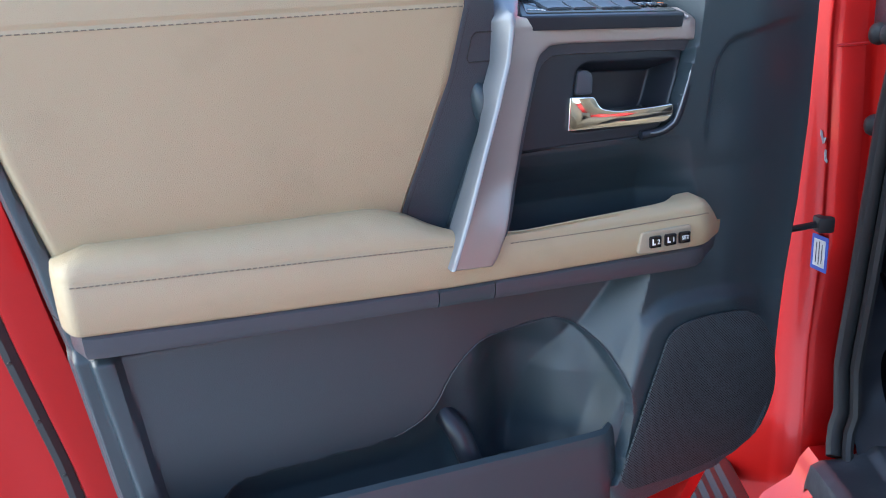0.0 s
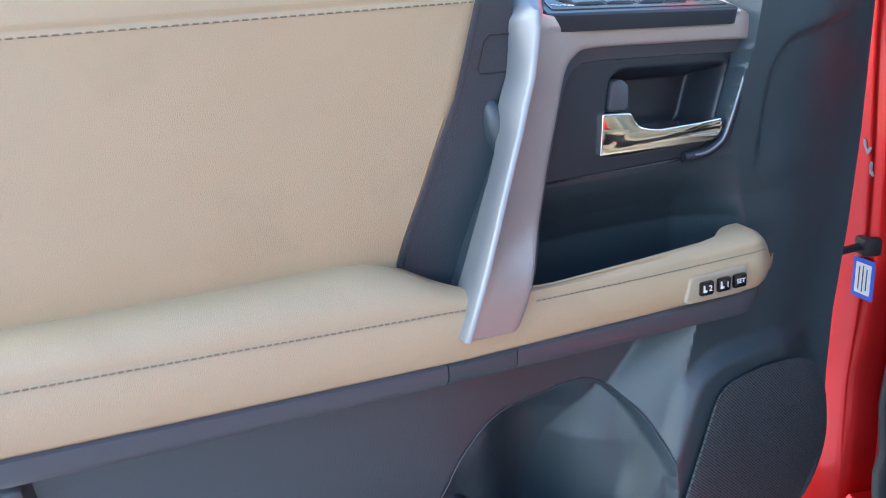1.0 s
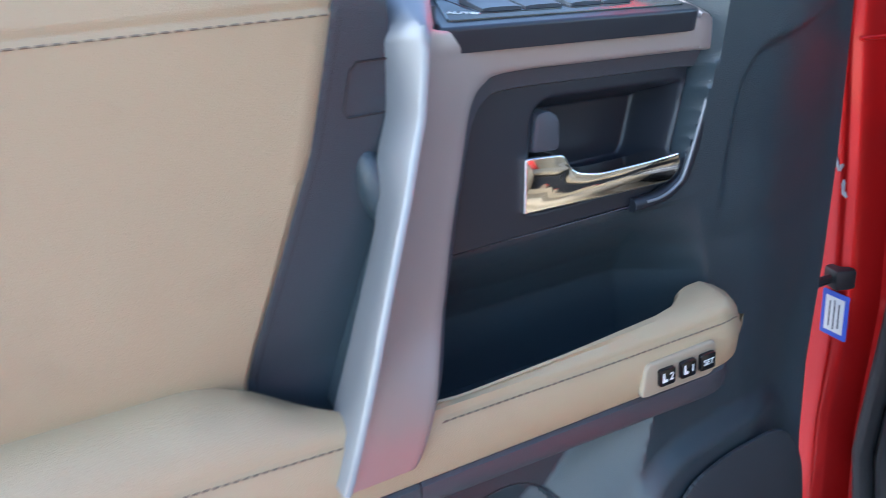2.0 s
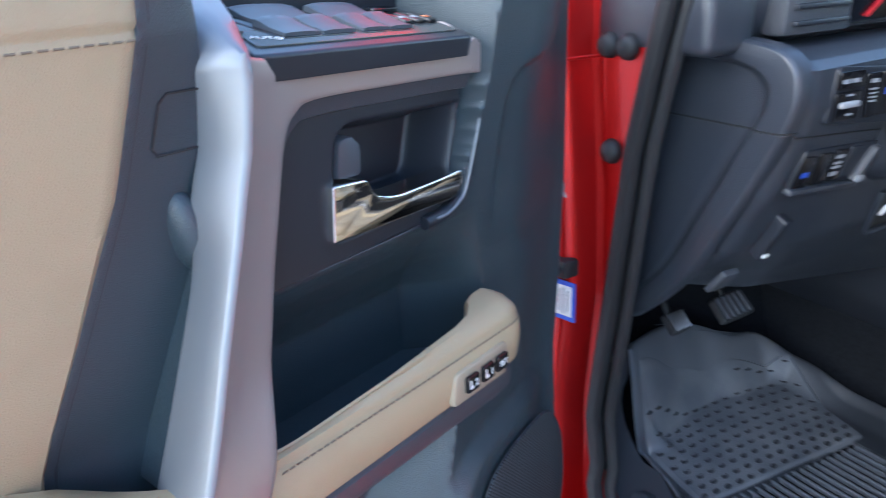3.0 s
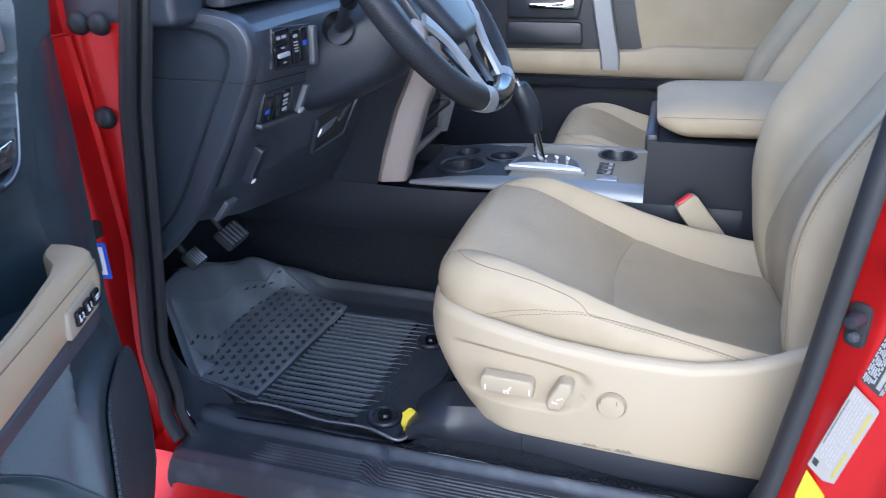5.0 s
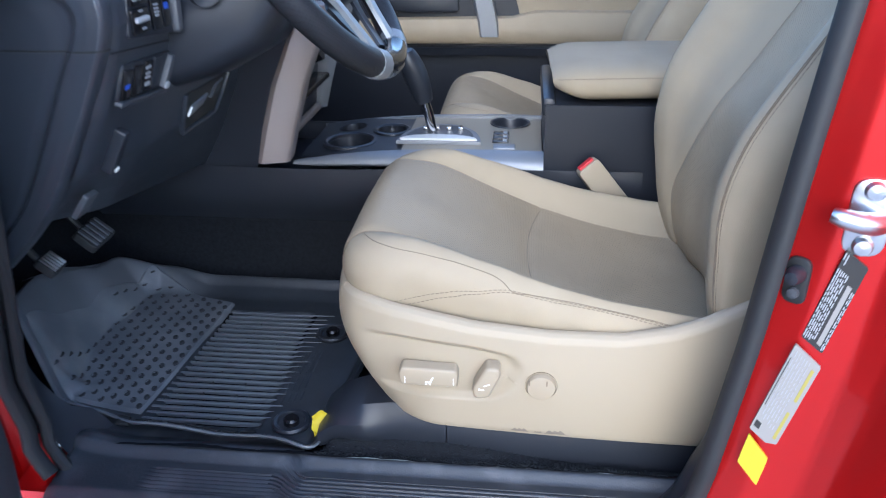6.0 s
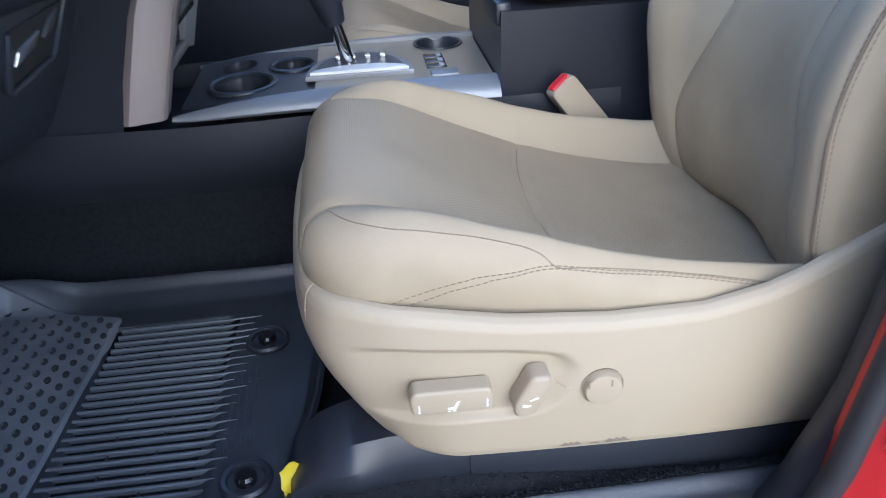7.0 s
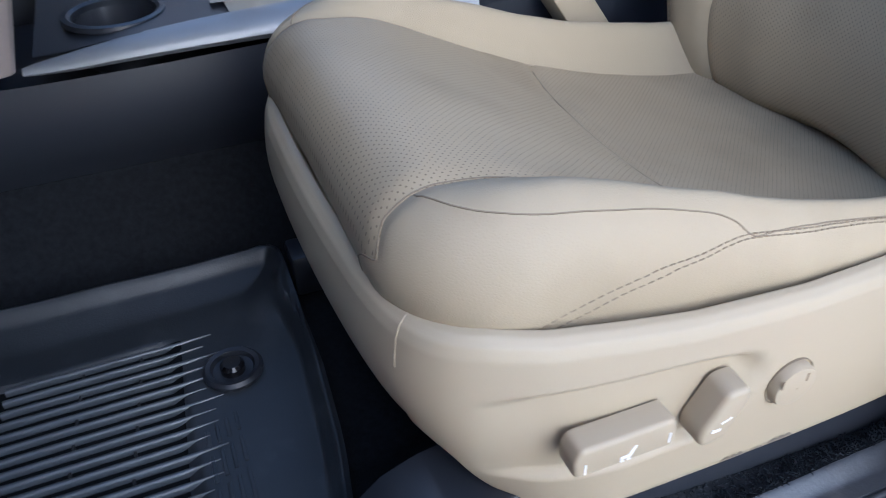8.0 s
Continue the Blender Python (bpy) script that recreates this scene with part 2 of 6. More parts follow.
add_dust(MAT, (0.092, 0.100, 0.114), 0.05, 0.24)
SCUFF = material("scuffed_plastic", (0.030, 0.034, 0.042), 0.40, spec=0.6, grain=0.4, scale=300, vary=0.3, blotch=9, dirt=((0.085, 0.090, 0.100), 22, 0.50, 0.82))
# darker than the pad: the shade inside its dimples, put into the colour
DIMPLE_SHADE = material("dimple_shade", (0.026, 0.029, 0.034), 0.55, vary=0.3, blotch=40)
# near-black paint for the shade down between the mat's ribs
GAP_SHADE = material("rib_gap_shade", (0.0055, 0.0062, 0.0078), 0.8, spec=0.1)
# mat rubber in a paler copy, painting the light caught by the rib tops
LIT_RIBS = material("lit_rib_rubber", (0.078, 0.088, 0.103), 0.30, spec=0.9, grain=0.1, scale=500, vary=0.15)
PILE = material("carpet_fibre", (0.021, 0.025, 0.031), 0.9, vary=0.5, blotch=90, spec=0.1)
CARPET = material("black_carpet", (0.0125, 0.0140, 0.0172), 0.95, grain=1.0, scale=420, vary=0.6, blotch=160, spec=0.05)
DASH = material("dash_plastic", (0.030, 0.035, 0.046), 0.33, spec=0.8, grain=0.5, scale=560, kind="leather", vary=0.12)
PALE = material("pale_print", (0.33, 0.34, 0.36), 0.5)
WHITE = material("white_print", (0.75, 0.75, 0.73), 0.5)
PRINT = material("black_print", (0.02, 0.02, 0.02), 0.5)
PAPER = material("label_paper", (0.27, 0.26, 0.245), 0.5, vary=0.06)
OLIVE = material("faded_yellow_print", (0.34, 0.29, 0.06), 0.5)
YELLOW = material("yellow_tag", (0.52, 0.41, 0.02), 0.5, vary=0.1)
BLUE = material("blue_print", (0.03, 0.09, 0.5), 0.45)
REDP = material("red_plastic", (0.6, 0.02, 0.03), 0.3)
STEEL = material("zinc_steel", (0.6, 0.61, 0.63), 0.3, metal=1.0, grain=0.1, scale=300, vary=0.1)
CONCRETE = material("concrete_ground", (0.50, 0.495, 0.48), 0.85, grain=0.6, scale=60, vary=0.2, blotch=2.5)
LINER = material("headliner", (0.5, 0.44, 0.35), 0.9, grain=0.2)

# ---- ground ----
bm = bmesh.new()
bmesh.ops.create_grid(bm, x_segments=40, y_segments=40, size=400)
solid("ground", bm, CONCRETE, "pale grey concrete ground around the car", "ground", "structure")

# ---- car body ----
body = thing("red_car", "bright red car body with open driver doorway", "car", pose(1.17, 0.6, 0.3))

# door opening, front edge: y at the height z, seen from the side
EDGE_F = [(0.55, 0.985), (0.60, 1.015), (0.69, 1.031), (0.83, 1.012), (1.05, 0.985), (1.18, 0.955), (1.45, 0.88)]


def pillar_f(u, v):
    z = 0.28 + 1.22 * u
    y0 = table(z, EDGE_F)
    ys = table(z, [(0.55, 1.045), (0.70, 1.050), (0.86, 1.034), (1.0, 1.042), (1.15, 1.058), (1.45, 1.05)])
    prof = [(0.512, y0 + 0.0), (0.508, y0 + 0.006), (0.508, ys - 0.008), (0.502, ys), (0.472, ys + 0.006),
            (0.462, ys + 0.012), (0.455, 1.10), (0.445, 1.13), (0.43, 1.15), (0.40, 1.19), (0.37, 1.26), (0.36, 1.35)]
    k = v * (len(prof) - 1)
    i = min(int(k), len(prof) - 2)
    a, b = Vector(prof[i]), Vector(prof[i + 1])
    p = a.lerp(b, k - i)
    return (p.x, p.y, z)


hinge = part("hinge_pillar", surf(pillar_f, 60, 48), RED, body, "red painted hinge pillar")
for z, y in ((1.151, 1.034), (1.151, 1.004), (1.035, 1.023)):
    part("plug", lathe([(0.0005, 0.011), (0.006, 0.0105), (0.011, 0.008), (0.0135, 0.004), (0.0145, 0.0), (0.0145, -0.004)], 20, facing((0.506, y, z), (0, -1, 0), (0, 0, 1))), RUBBER, body, "black rubber plug")
tagm = facing((0.4605, 1.045, 0.853), (0.25, -1, 0), (0, 0, 1))
tag = part("sticker", slab(rpoly([(-0.017, -0.026), (0.017, -0.026), (0.017, 0.026), (-0.017, 0.026)], 0.002), 0.0008, 0, m=tagm), BLUE, body, "small white and blue printed sticker")
part("face", slab([(-0.012, -0.020), (0.012, -0.020), (0.012, 0.020), (-0.012, 0.020)], 0.0012, 0, m=tagm), WHITE, tag)
for k, (x, h) in enumerate(((-0.006, 0.03), (0.0, 0.034), (0.006, 0.028))):
    part("print_bar", slab([(x - 0.0007, -h / 2), (x + 0.0007, -h / 2), (x + 0.0007, h / 2), (x - 0.0007, h / 2)], 0.0016, 0, m=tagm), GREY, tag)
for y, z, h, a in ((1.066, 1.016, 0.020, 25), (1.058, 1.012, 0.010, -20), (1.051, 0.993, 0.016, 5), (1.047, 0.986, 0.007, 40)):
    part("paint_chip", slab([(-0.0014, -h / 2), (0.0012, -h / 2.4), (0.0022, h / 3), (0.0004, h / 2), (-0.002, h / 5)], 0.0012, 0, m=facing((0.4600, y, z), (0.3, -1, 0), (0, 0, 1)) @ pose(0, 0, 0, 0, 0, a)), PALE, hinge, "pale chipped paint")
for z, y in ((1.140, 1.030), (1.028, 1.036), (0.952, 1.043)):
    part("pressed_bead", tube([(0.5035, y + 0.010, z), (0.484, y + 0.016, z - 0.001), (0.464, y + 0.024, z - 0.002)], 0.0022, 6), RED, hinge)
part("door_check", join(tube([(0.40, 1.03, 0.893), (0.455, 1.048, 0.895), (0.475, 1.05, 0.895)], 0.005, 8), rbox(0.452, 0.475, 1.035, 1.06, 0.884, 0.907, 0.004)), RUBBER, body, "black door check link")

# sill, B pillar, roof
part("sill", loft([[(0.545, y, 0.40), (0.545, y, 0.548), (0.50, y, 0.552), (0.462, y, 0.548), (0.45, y, 0.53), (0.44, y, 0.50), (0.40, y, 0.47), (0.37, y, 0.42), (0.37, y, 0.36), (0.545, y, 0.36)]
                   for y in np.linspace(-0.35, 1.03, 26)]), RED, body, "red painted door sill")
board = []
for y in np.linspace(-0.6, 1.22, 20):
    ring = [(0.40, y, 0.385), (0.40, y, 0.418)]
    for k in range(15):
        ring.append((0.385 - 0.0105 * k, y, 0.425 + (0.0035 if k % 2 else 0.0)))
    board.append(ring + [(0.228, y, 0.415), (0.226, y, 0.395), (0.24, y, 0.380)])
part("running_board", loft(board), RUBBER, body, "black ribbed running board", angle=20)
EDGE_B = [(0.53, 0.285), (0.555, 0.250), (0.58, 0.233), (0.61, 0.222), (0.66, 0.212), (0.83, 0.19), (1.03, 0.172), (1.15, 0.16), (1.45, 0.135)]


def pillar_b(u, v):
    z = 0.40 + 1.1 * u
    y0 = table(z, EDGE_B)
    lean, y0 = 0.02 * (z - 0.75), y0 - 0.026
    prof = [(0.495, y0 - 0.012), (0.480, y0 + 0.002), (0.462, y0 + 0.004), (0.452, y0 - 0.012), (0.438, y0 - 0.03), (0.432, y0 - 0.055), (0.425, y0 - 0.075),
            (0.405, y0 - 0.095), (0.36, y0 - 0.115), (0.33, y0 - 0.135), (0.322, y0 - 0.17), (0.322, y0 - 0.45)]
    k = v * (len(prof) - 1)
    i = min(int(k), len(prof) - 2)
    p = Vector(prof[i]).lerp(Vector(prof[i + 1]), k - i)
    return (p.x + lean, p.y, z)


part("rear_pillar", surf(pillar_b, 60, 44), RED, body, "red painted door pillar")
part("roof", rbox(0.57, 1.78, -1.7, 0.36, 1.68, 1.75, 0.03), RED, body)
part("headliner", rbox(0.58, 1.77, -1.7, 0.34, 1.66, 1.678, 0.004), LINER, body)
part("side_wall", rbox(0.36, 0.50, -1.9, -0.25, 0.4, 1.25, 0.03), RED, body)
part("side_wall", rbox(1.93, 2.03, -1.9, -0.41, 0.4, 1.25, 0.03), RED, body)
part("rear_wall", rbox(0.40, 1.94, -2.0, -1.9, 0.4, 1.25, 0.03), RED, body)
part("firewall", rbox(0.42, 2.0, 1.30, 1.36, 0.30, 1.24, 0.01), CARPET, body)
part("fender", rbox(0.34, 0.40, 1.20, 1.60, 0.62, 1.12, 0.025), RED, body)

# seals along the doorway
fr = [(0.497, table(z, EDGE_F) - 0.006, z) for z in np.linspace(1.45, 0.62, 26)] + [(0.490, 1.010, 0.592), (0.483, 0.996, 0.574), (0.479, 0.984, 0.560)]
part("front_seal", tube(fr, 0.0135, 10, flat=0.8), RUBBER, body, "black rubber door seal")
part("front_seal_lip", tube([(x + 0.012, y - 0.016, z) for x, y, z in fr], 0.008, 8), RUBBER, body)
rr = [(0.448 + 0.02 * (z - 0.75), table(z, EDGE_B) - 0.015, z) for z in np.linspace(1.45, 0.66, 26)] + [(0.452, 0.203, 0.612), (0.455, 0.222, 0.580), (0.457, 0.262, 0.564)]
part("rear_seal", tube(rr, 0.0118, 10, flat=0.8), RUBBER, body, "black rubber door seal")

# dark lining of the rear pillar, just inside the seal
lining = []
for z in np.linspace(0.54, 1.45, 40):
    e, k = table(z, EDGE_B) - 0.016 * sstep(0.60, 0.72, z), 0.02 * (z - 0.75)
    lining.append([(0.464 + k, e - 0.030, z), (0.478 + k, e - 0.014, z), (0.492 + k, e - 0.011, z), (0.508 + k, e - 0.018, z), (0.530 + k, e - 0.045, z), (0.530 + k, e - 0.12, z), (0.500 + k, e - 0.12, z)])
part("pillar_trim", loft(lining), SMOOTH, body, "charcoal plastic pillar trim")

# cowl side trim behind the front seal
def cowl(u, v):
    z = 0.56 + 0.9 * u
    y0 = table(z, EDGE_F) - 0.02
    k = sstep(0.32, 0.16, u)
    return (0.505 + (0.054 + 0.021 * sstep(0.68, 0.75, z) + 0.02 * sstep(0.61, 0.59, z)) * v, y0 - 0.005 + ((0.07 + 0.12 * (1 - u)) * (1 - k) + 0.035 * k) * v ** 0.7 - 0.05 * k * sstep(0.12, 0.0, u) * v, z)


part("cowl_trim", surf(cowl, 60, 16), SMOOTH, body, "charcoal plastic kick panel")

# scuff plate with long ribs
def scuff(u, v):
    y = 0.16 + 0.83 * u
    far = v * (0.093 + 0.055 * sstep(0.66, 0.70, y) + 0.010 * sstep(0.88, 0.95, y))
    x, v = 0.44 + far, far / 0.093
    z = 0.562 - 0.010 * sstep(0.25, 0.0, v) + 0.010 * sstep(0.8, 1.0, v) - 0.016 * sstep(1.05, 1.4, v)
    if 0.25 < v < 0.68 and 0.04 < u < 0.84:
        z -= 0.0026 * (0.5 + 0.5 * math.cos((v - 0.25) / 0.43 * 6 * 2 * math.pi)) ** 3
    z -= 0.045 * sstep(0.06, -0.02, v)
    # the front end is cut off square before the kick panel
    z += 0.012 * sstep(0.90, 1.0, u) * sstep(0.3, 0.9, v) - 0.03 * sstep(0.985, 1.0, u)
    return (x, y, z)


tagged(part("sill_plate", surf(scuff, 90, 90), SCUFF), "scuffed black plastic door sill plate with ribs", "sill plate", kind="structure")

# floor of the cabin
def floor_fn(u, v):
    x, y = 0.53 + 1.43 * u, -1.6 + 2.9 * v
    z = 0.545 + 0.15 * sstep(0.37, 0.46, u) * sstep(0.57, 0.48, u) + 0.35 * sstep(1.10, 1.32, y) + 0.03 * sstep(0.03, 0.0, u)
    z += 0.034 * sstep(0.538, 0.560, x) * sstep(0.70, 0.64, x) * sstep(0.655, 0.635, y) * sstep(0.20, 0.5, y)
    return (x, y, z + 0.003 * noise.noise((x * 12, y * 12, 0)) + 0.0015 * noise.noise((x * 160, y * 160, 4)))


floor_ob = tagged(part("floor", surf(floor_fn, 280, 300), CARPET), "black carpet on the car floor", "floor", kind="structure")
# loose pile of the carpet beside the sill
pile = random.Random(11)
fv, ff = [], []
for k in range(8000):
    x, y = pile.uniform(0.531, 0.600), pile.uniform(0.16, 0.66)
    a, h, w = pile.uniform(0, 6.3), pile.uniform(0.0015, 0.0038), pile.uniform(0.00018, 0.0004)
    l = pile.uniform(0.002, 0.006)
    z = floor_fn((x - 0.53) / 1.43, (y + 1.6) / 2.9)[2] - 0.0006
    c, s = math.cos(a), math.sin(a)
    n = len(fv)
    fv += [(x - s * w, y + c * w, z), (x + s * w, y - c * w, z), (x + c * l * 0.6, y + s * l * 0.6, z + h), (x + c * l, y + s * l, z + h * 0.8)]
    ff += [(n, n + 1, n + 2), (n, n + 2, n + 3)]
pm = bpy.data.meshes.new("carpet_pile")
pm.from_pydata(fv, [], ff)
pm.materials.append(PILE)
po = new("carpet_pile", pm)
po.parent = floor_ob
tagged(po, kind="stuff")

# ---- open driver door: X along the door to its hinge, Y into the door, Z up ----
door = thing("driver_door", "open red driver door with tan and charcoal trim", "car door", pose(-0.2473, 0.6442, 0, 0, 0, 21))
FACE = pose(0, 0, 0, 90)


def on(w):
    """A frame on the door: X along, Y up, Z out towards the cabin, at the depth w."""
    return Matrix.Translation((0, w, 0)) @ FACE


def dpart(name, bm, mat, parent=None, label="", angle=40):
    return part(name, bm, mat, parent or door, label, True, angle)


TRIM_L = [(0.575, -0.130), (0.77, -0.147), (0.92, -0.158), (0.97, -0.167), (1.08, -0.182), (1.25, -0.20)]
TRIM_R = [(0.575, 0.36), (0.600, 0.44), (0.608, 0.475), (0.616, 0.552), (0.634, 0.613), (0.655, 0.646), (0.68, 0.661), (0.71, 0.674), (0.78, 0.698), (0.85, 0.714), (0.95, 0.730), (1.05, 0.740), (1.25, 0.750)]
SPEAKER = rpoly([(0.470, 0.852), (0.514, 0.862), (0.585, 0.860), (0.616, 0.815), (0.627, 0.74), (0.598, 0.672), (0.500, 0.652), (0.420, 0.652), (0.408, 0.668)], [0.02, 0.02, 0.04, 0.04, 0.05, 0.05, 0.03, 0.012, 0.014])
RING = rpoly([(0.452, 0.872), (0.520, 0.880), (0.602, 0.878), (0.640, 0.815), (0.650, 0.73), (0.616, 0.642), (0.415, 0.620), (0.388, 0.668)], 0.03)
BOTTLE = rpoly([(-0.06, 0.66), (-0.03, 0.745), (0.15, 0.752), (0.200, 0.775), (0.226, 0.825), (0.262, 0.858), (0.372, 0.862), (0.412, 0.825), (0.432, 0.762), (0.41, 0.66)], [0.01, 0.03, 0.05, 0.04, 0.04, 0.04, 0.03, 0.03, 0.03, 0.01])
PULL_L = [(0.94, 0.285), (0.97, 0.29), (1.17, 0.305), (1.195, 0.285), (1.30, 0.280)]
PULL_R = [(0.94, 0.550), (0.995, 0.545), (1.035, 0.534), (1.0600, 0.527), (1.0625, 0.474), (1.070, 0.484), (1.076, 0.495), (1.086, 0.503), (1.128, 0.516), (1.166, 0.523), (1.30, 0.530)]
PULL_D = [(0.94, 0.050), (0.995, 0.046), (1.02, 0.030), (1.045, 0.012), (1.060, 0.004), (1.0645, 0.004), (1.067, 0.070), (1.16, 0.075), (1.19, 0.090), (1.30, 0.090)]
WING_FIELD = rpoly([(0.546, 0.96), (0.546, 1.14), (0.562, 1.168), (0.63, 1.179), (0.76, 1.19), (0.76, 0.96)], [0.002, 0.02, 0.02, 0.02, 0.002, 0.002])


INS_R = [(1.0, 0.187), (1.018, 0.190), (1.04, 0.198), (1.081, 0.215), (1.147, 0.241), (1.222, 0.260), (1.27, 0.264)]
INS_L = [(1.0, -0.150), (1.013, -0.153), (1.11, -0.172), (1.27, -0.192)]


def face_w(z):
    """How deep the upper trim lies at the height z."""
    return min(0.046, max(0.012, 0.046 - 0.17 * (z - 1.018)))


EDGE_W = [(0.575, 0.030), (0.655, 0.030), (0.71, 0.038), (0.78, 0.062), (0.85, 0.074), (0.95, 0.078), (1.25, 0.086)]


def lean_back(u):
    """The speaker field leans away towards the hinge."""
    return 0.205 * (u - 0.42)


def leaned(q):
    k = lean_back(q[0]) / (1 - 0.9 * 0.205)
    return (q[0] + 0.9 * k, q[1] - 0.62 * k)


SPEAKER = [leaned((q[0], q[1])) for q in SPEAKER]
RING = [leaned((q[0], q[1])) for q in RING]


def trim_depth(u, z):
    turn = sstep(0.575, table(z, TRIM_R) - 0.004, u)
    top = face_w(z) + 0.004
    # sunk bed behind the tan insert
    top += 0.03 * sstep(-0.003, -0.020, u - table(z, INS_R)) * sstep(0.985, 1.0, z) * sstep(0.002, 0.010, u - table(z, INS_L))
    if z > 0.93:
        wall = 0.046 * sstep(1.075, 1.06, z) + 0.010
        top += table(z, PULL_D) * sstep(0.0, 0.018, u - table(z, PULL_L)) * min(1.0, max(0.0, (table(z, PULL_R) - u) / wall))
    top += 0.007 * sstep(0.0, 0.010, inside(WING_FIELD, u, z)) * sstep(1.03, 1.10, z) if z > 1.0 and u > 0.54 else 0
    # lower half: flat back, slanted facet, and the field round the speaker
    line = 0.463 - (0.915 - z) * 0.28
    low = 0.036 + 0.09 * (0.915 - z)
    width = min(0.085, 0.014 + 0.55 * max(0.0, 0.915 - z))
    k = min(1.0, max(0.0, (u - line + width) / width))
    low = (low + 0.020 * sstep(0.20, 0.38, u)) * (1 - k) + (0.008 + max(0.0, lean_back(u))) * k
    e = u + 0.09 * (z - 0.92)
    low += 0.004 * sstep(-0.128, -0.134, e) - 0.011 * sstep(-0.107, -0.114, e) * sstep(-0.137, -0.131, e)
    if z < 0.9:
        low -= 0.014 * sstep(-0.014, 0.006, inside(RING, u, z))
        d = inside(BOTTLE, u, z)
        if d > -0.002:
            low += sstep(-0.001, 0.004, d) * (0.014 + 0.012 * sstep(0.0, 0.05, d) + 0.013 * math.cos((u - 0.305) / 0.058 * math.pi) * sstep(0.20, 0.26, u) * sstep(0.43, 0.39, u) + 0.018 * sstep(0.40, 0.34, u) * sstep(0.26, 0.34, u))
    wide = 0.045 * sstep(0.50, 0.60, u)
    hi = sstep(0.914 - wide, 0.926 + wide, z)
    w = hi * top + (1 - hi) * low
    return w + max(-0.02, table(z, EDGE_W) - w) * turn


def trim(su, sv):
    z = 0.575 + (1.236 - 0.575) * sv
    a, b = table(z, TRIM_L), table(z, TRIM_R)
    u = a + (b - a) * su
    w = trim_depth(u, z)
    w += 0.02 * sstep(a + 0.010, a, u) + 0.016 * sstep(b - 0.012, b, u) + 0.015 * sstep(0.59, 0.575, z)
    return (u, w, z)


dpart("trim_panel", surf(trim, 330, 250), DARK, label="charcoal moulded plastic trim panel")
mesh = slab(SPEAKER, 0.003, 0.0012, m=on(-0.009))
for v in mesh.verts:
    v.co.y += lean_back(v.co.x)
dpart("speaker_grille", mesh, dotted("speaker_mesh", (0.060, 0.070, 0.078), (0.008, 0.009, 0.010), 0.0036, 0.30, 0.55), label="black perforated speaker grille")

rim = [(p.x + 0.0, p.y + 0.0) for p in BOTTLE if p.y > 0.755 and p.x > 0.10]
dpart("recess_line", tube([(u, trim_depth(u + 0.002 * (1 if u > 0.32 else -1), z + 0.002) - 0.0002, z + 0.001) for u, z in rim], 0.0007, 5), GREY)

dpart("trim_joint", tube([(u, trim_depth(u, 0.958) - 0.0004 + 0.02 * sstep(table(0.958, TRIM_L) + 0.010, table(0.958, TRIM_L), u), 0.958) for u in np.linspace(-0.164, -0.146, 6)], 0.0007, 5), PRINT)

# front wall of the map pocket
def pocket(su, sv):
    u = -0.128 + 0.565 * su
    top = 0.732 + 0.012 * sstep(0.30, 0.0, su)
    prof = [(0.05, top - 0.07), (0.022, top - 0.03), (0.012, top - 0.006), (0.006, top), (-0.001, top - 0.003), (-0.004, top - 0.012), (-0.010, top - 0.06), (-0.006, 0.62), (0.012, 0.578), (0.04, 0.572)]
    k = sv * (len(prof) - 1)
    i = min(int(k), len(prof) - 2)
    p = Vector(prof[i]).lerp(Vector(prof[i + 1]), k - i)
    return (u, p.x + 0.03 * sstep(0.06, 0.0, su) + 0.036 * sstep(0.915, 1.0, su), p.y)


dpart("map_pocket", surf(pocket, 40, 45), DARK, label="charcoal plastic map pocket")
dpart("divider", tube([(0.222, 0.10, 0.752), (0.222, 0.075, 0.758), (0.232, 0.055, 0.74), (0.246, 0.045, 0.69)], 0.014, 12), SMOOTH)

# tan upper insert
def insert_at(u, z):
    a, b = table(z, INS_L), table(z, INS_R)
    w = face_w(z) - 0.004 * math.sin(math.pi * min(1, max(0, (u - a) / (b - a))))
    w += 0.012 * sstep(a + 0.012, a, u) + 0.010 * sstep(b - 0.008, b, u)
    w += 0.0022 * math.exp(-((z - 1.2195) / 0.0016) ** 2)
    return w + 0.0010 * noise.noise((u * 14, z * 14, 3))


def insert(su, sv):
    z = 1.0 + 0.245 * sv
    a, b = table(z, INS_L), table(z, INS_R)
    u = a + (b - a) * su
    return (u, insert_at(u, z), z)


ins = dpart("upper_insert", surf(insert, 90, 120), LEATHER, label="tan grained leather insert")
dpart("edge_piping", tube([(table(z, INS_R) + 0.001, face_w(z) + 0.006, z) for z in np.linspace(1.0, 1.245, 24)], 0.0022, 6), SMOOTH, ins)
dpart("top_stitch", join(*[tube([(u, insert_at(u, 1.216) - 0.0003, 1.216), (u + 0.004, insert_at(u + 0.004, 1.216) - 0.0003, 1.216)], 0.0006, 5) for u in np.arange(-0.18, 0.250, 0.0062)]), THREAD, ins)

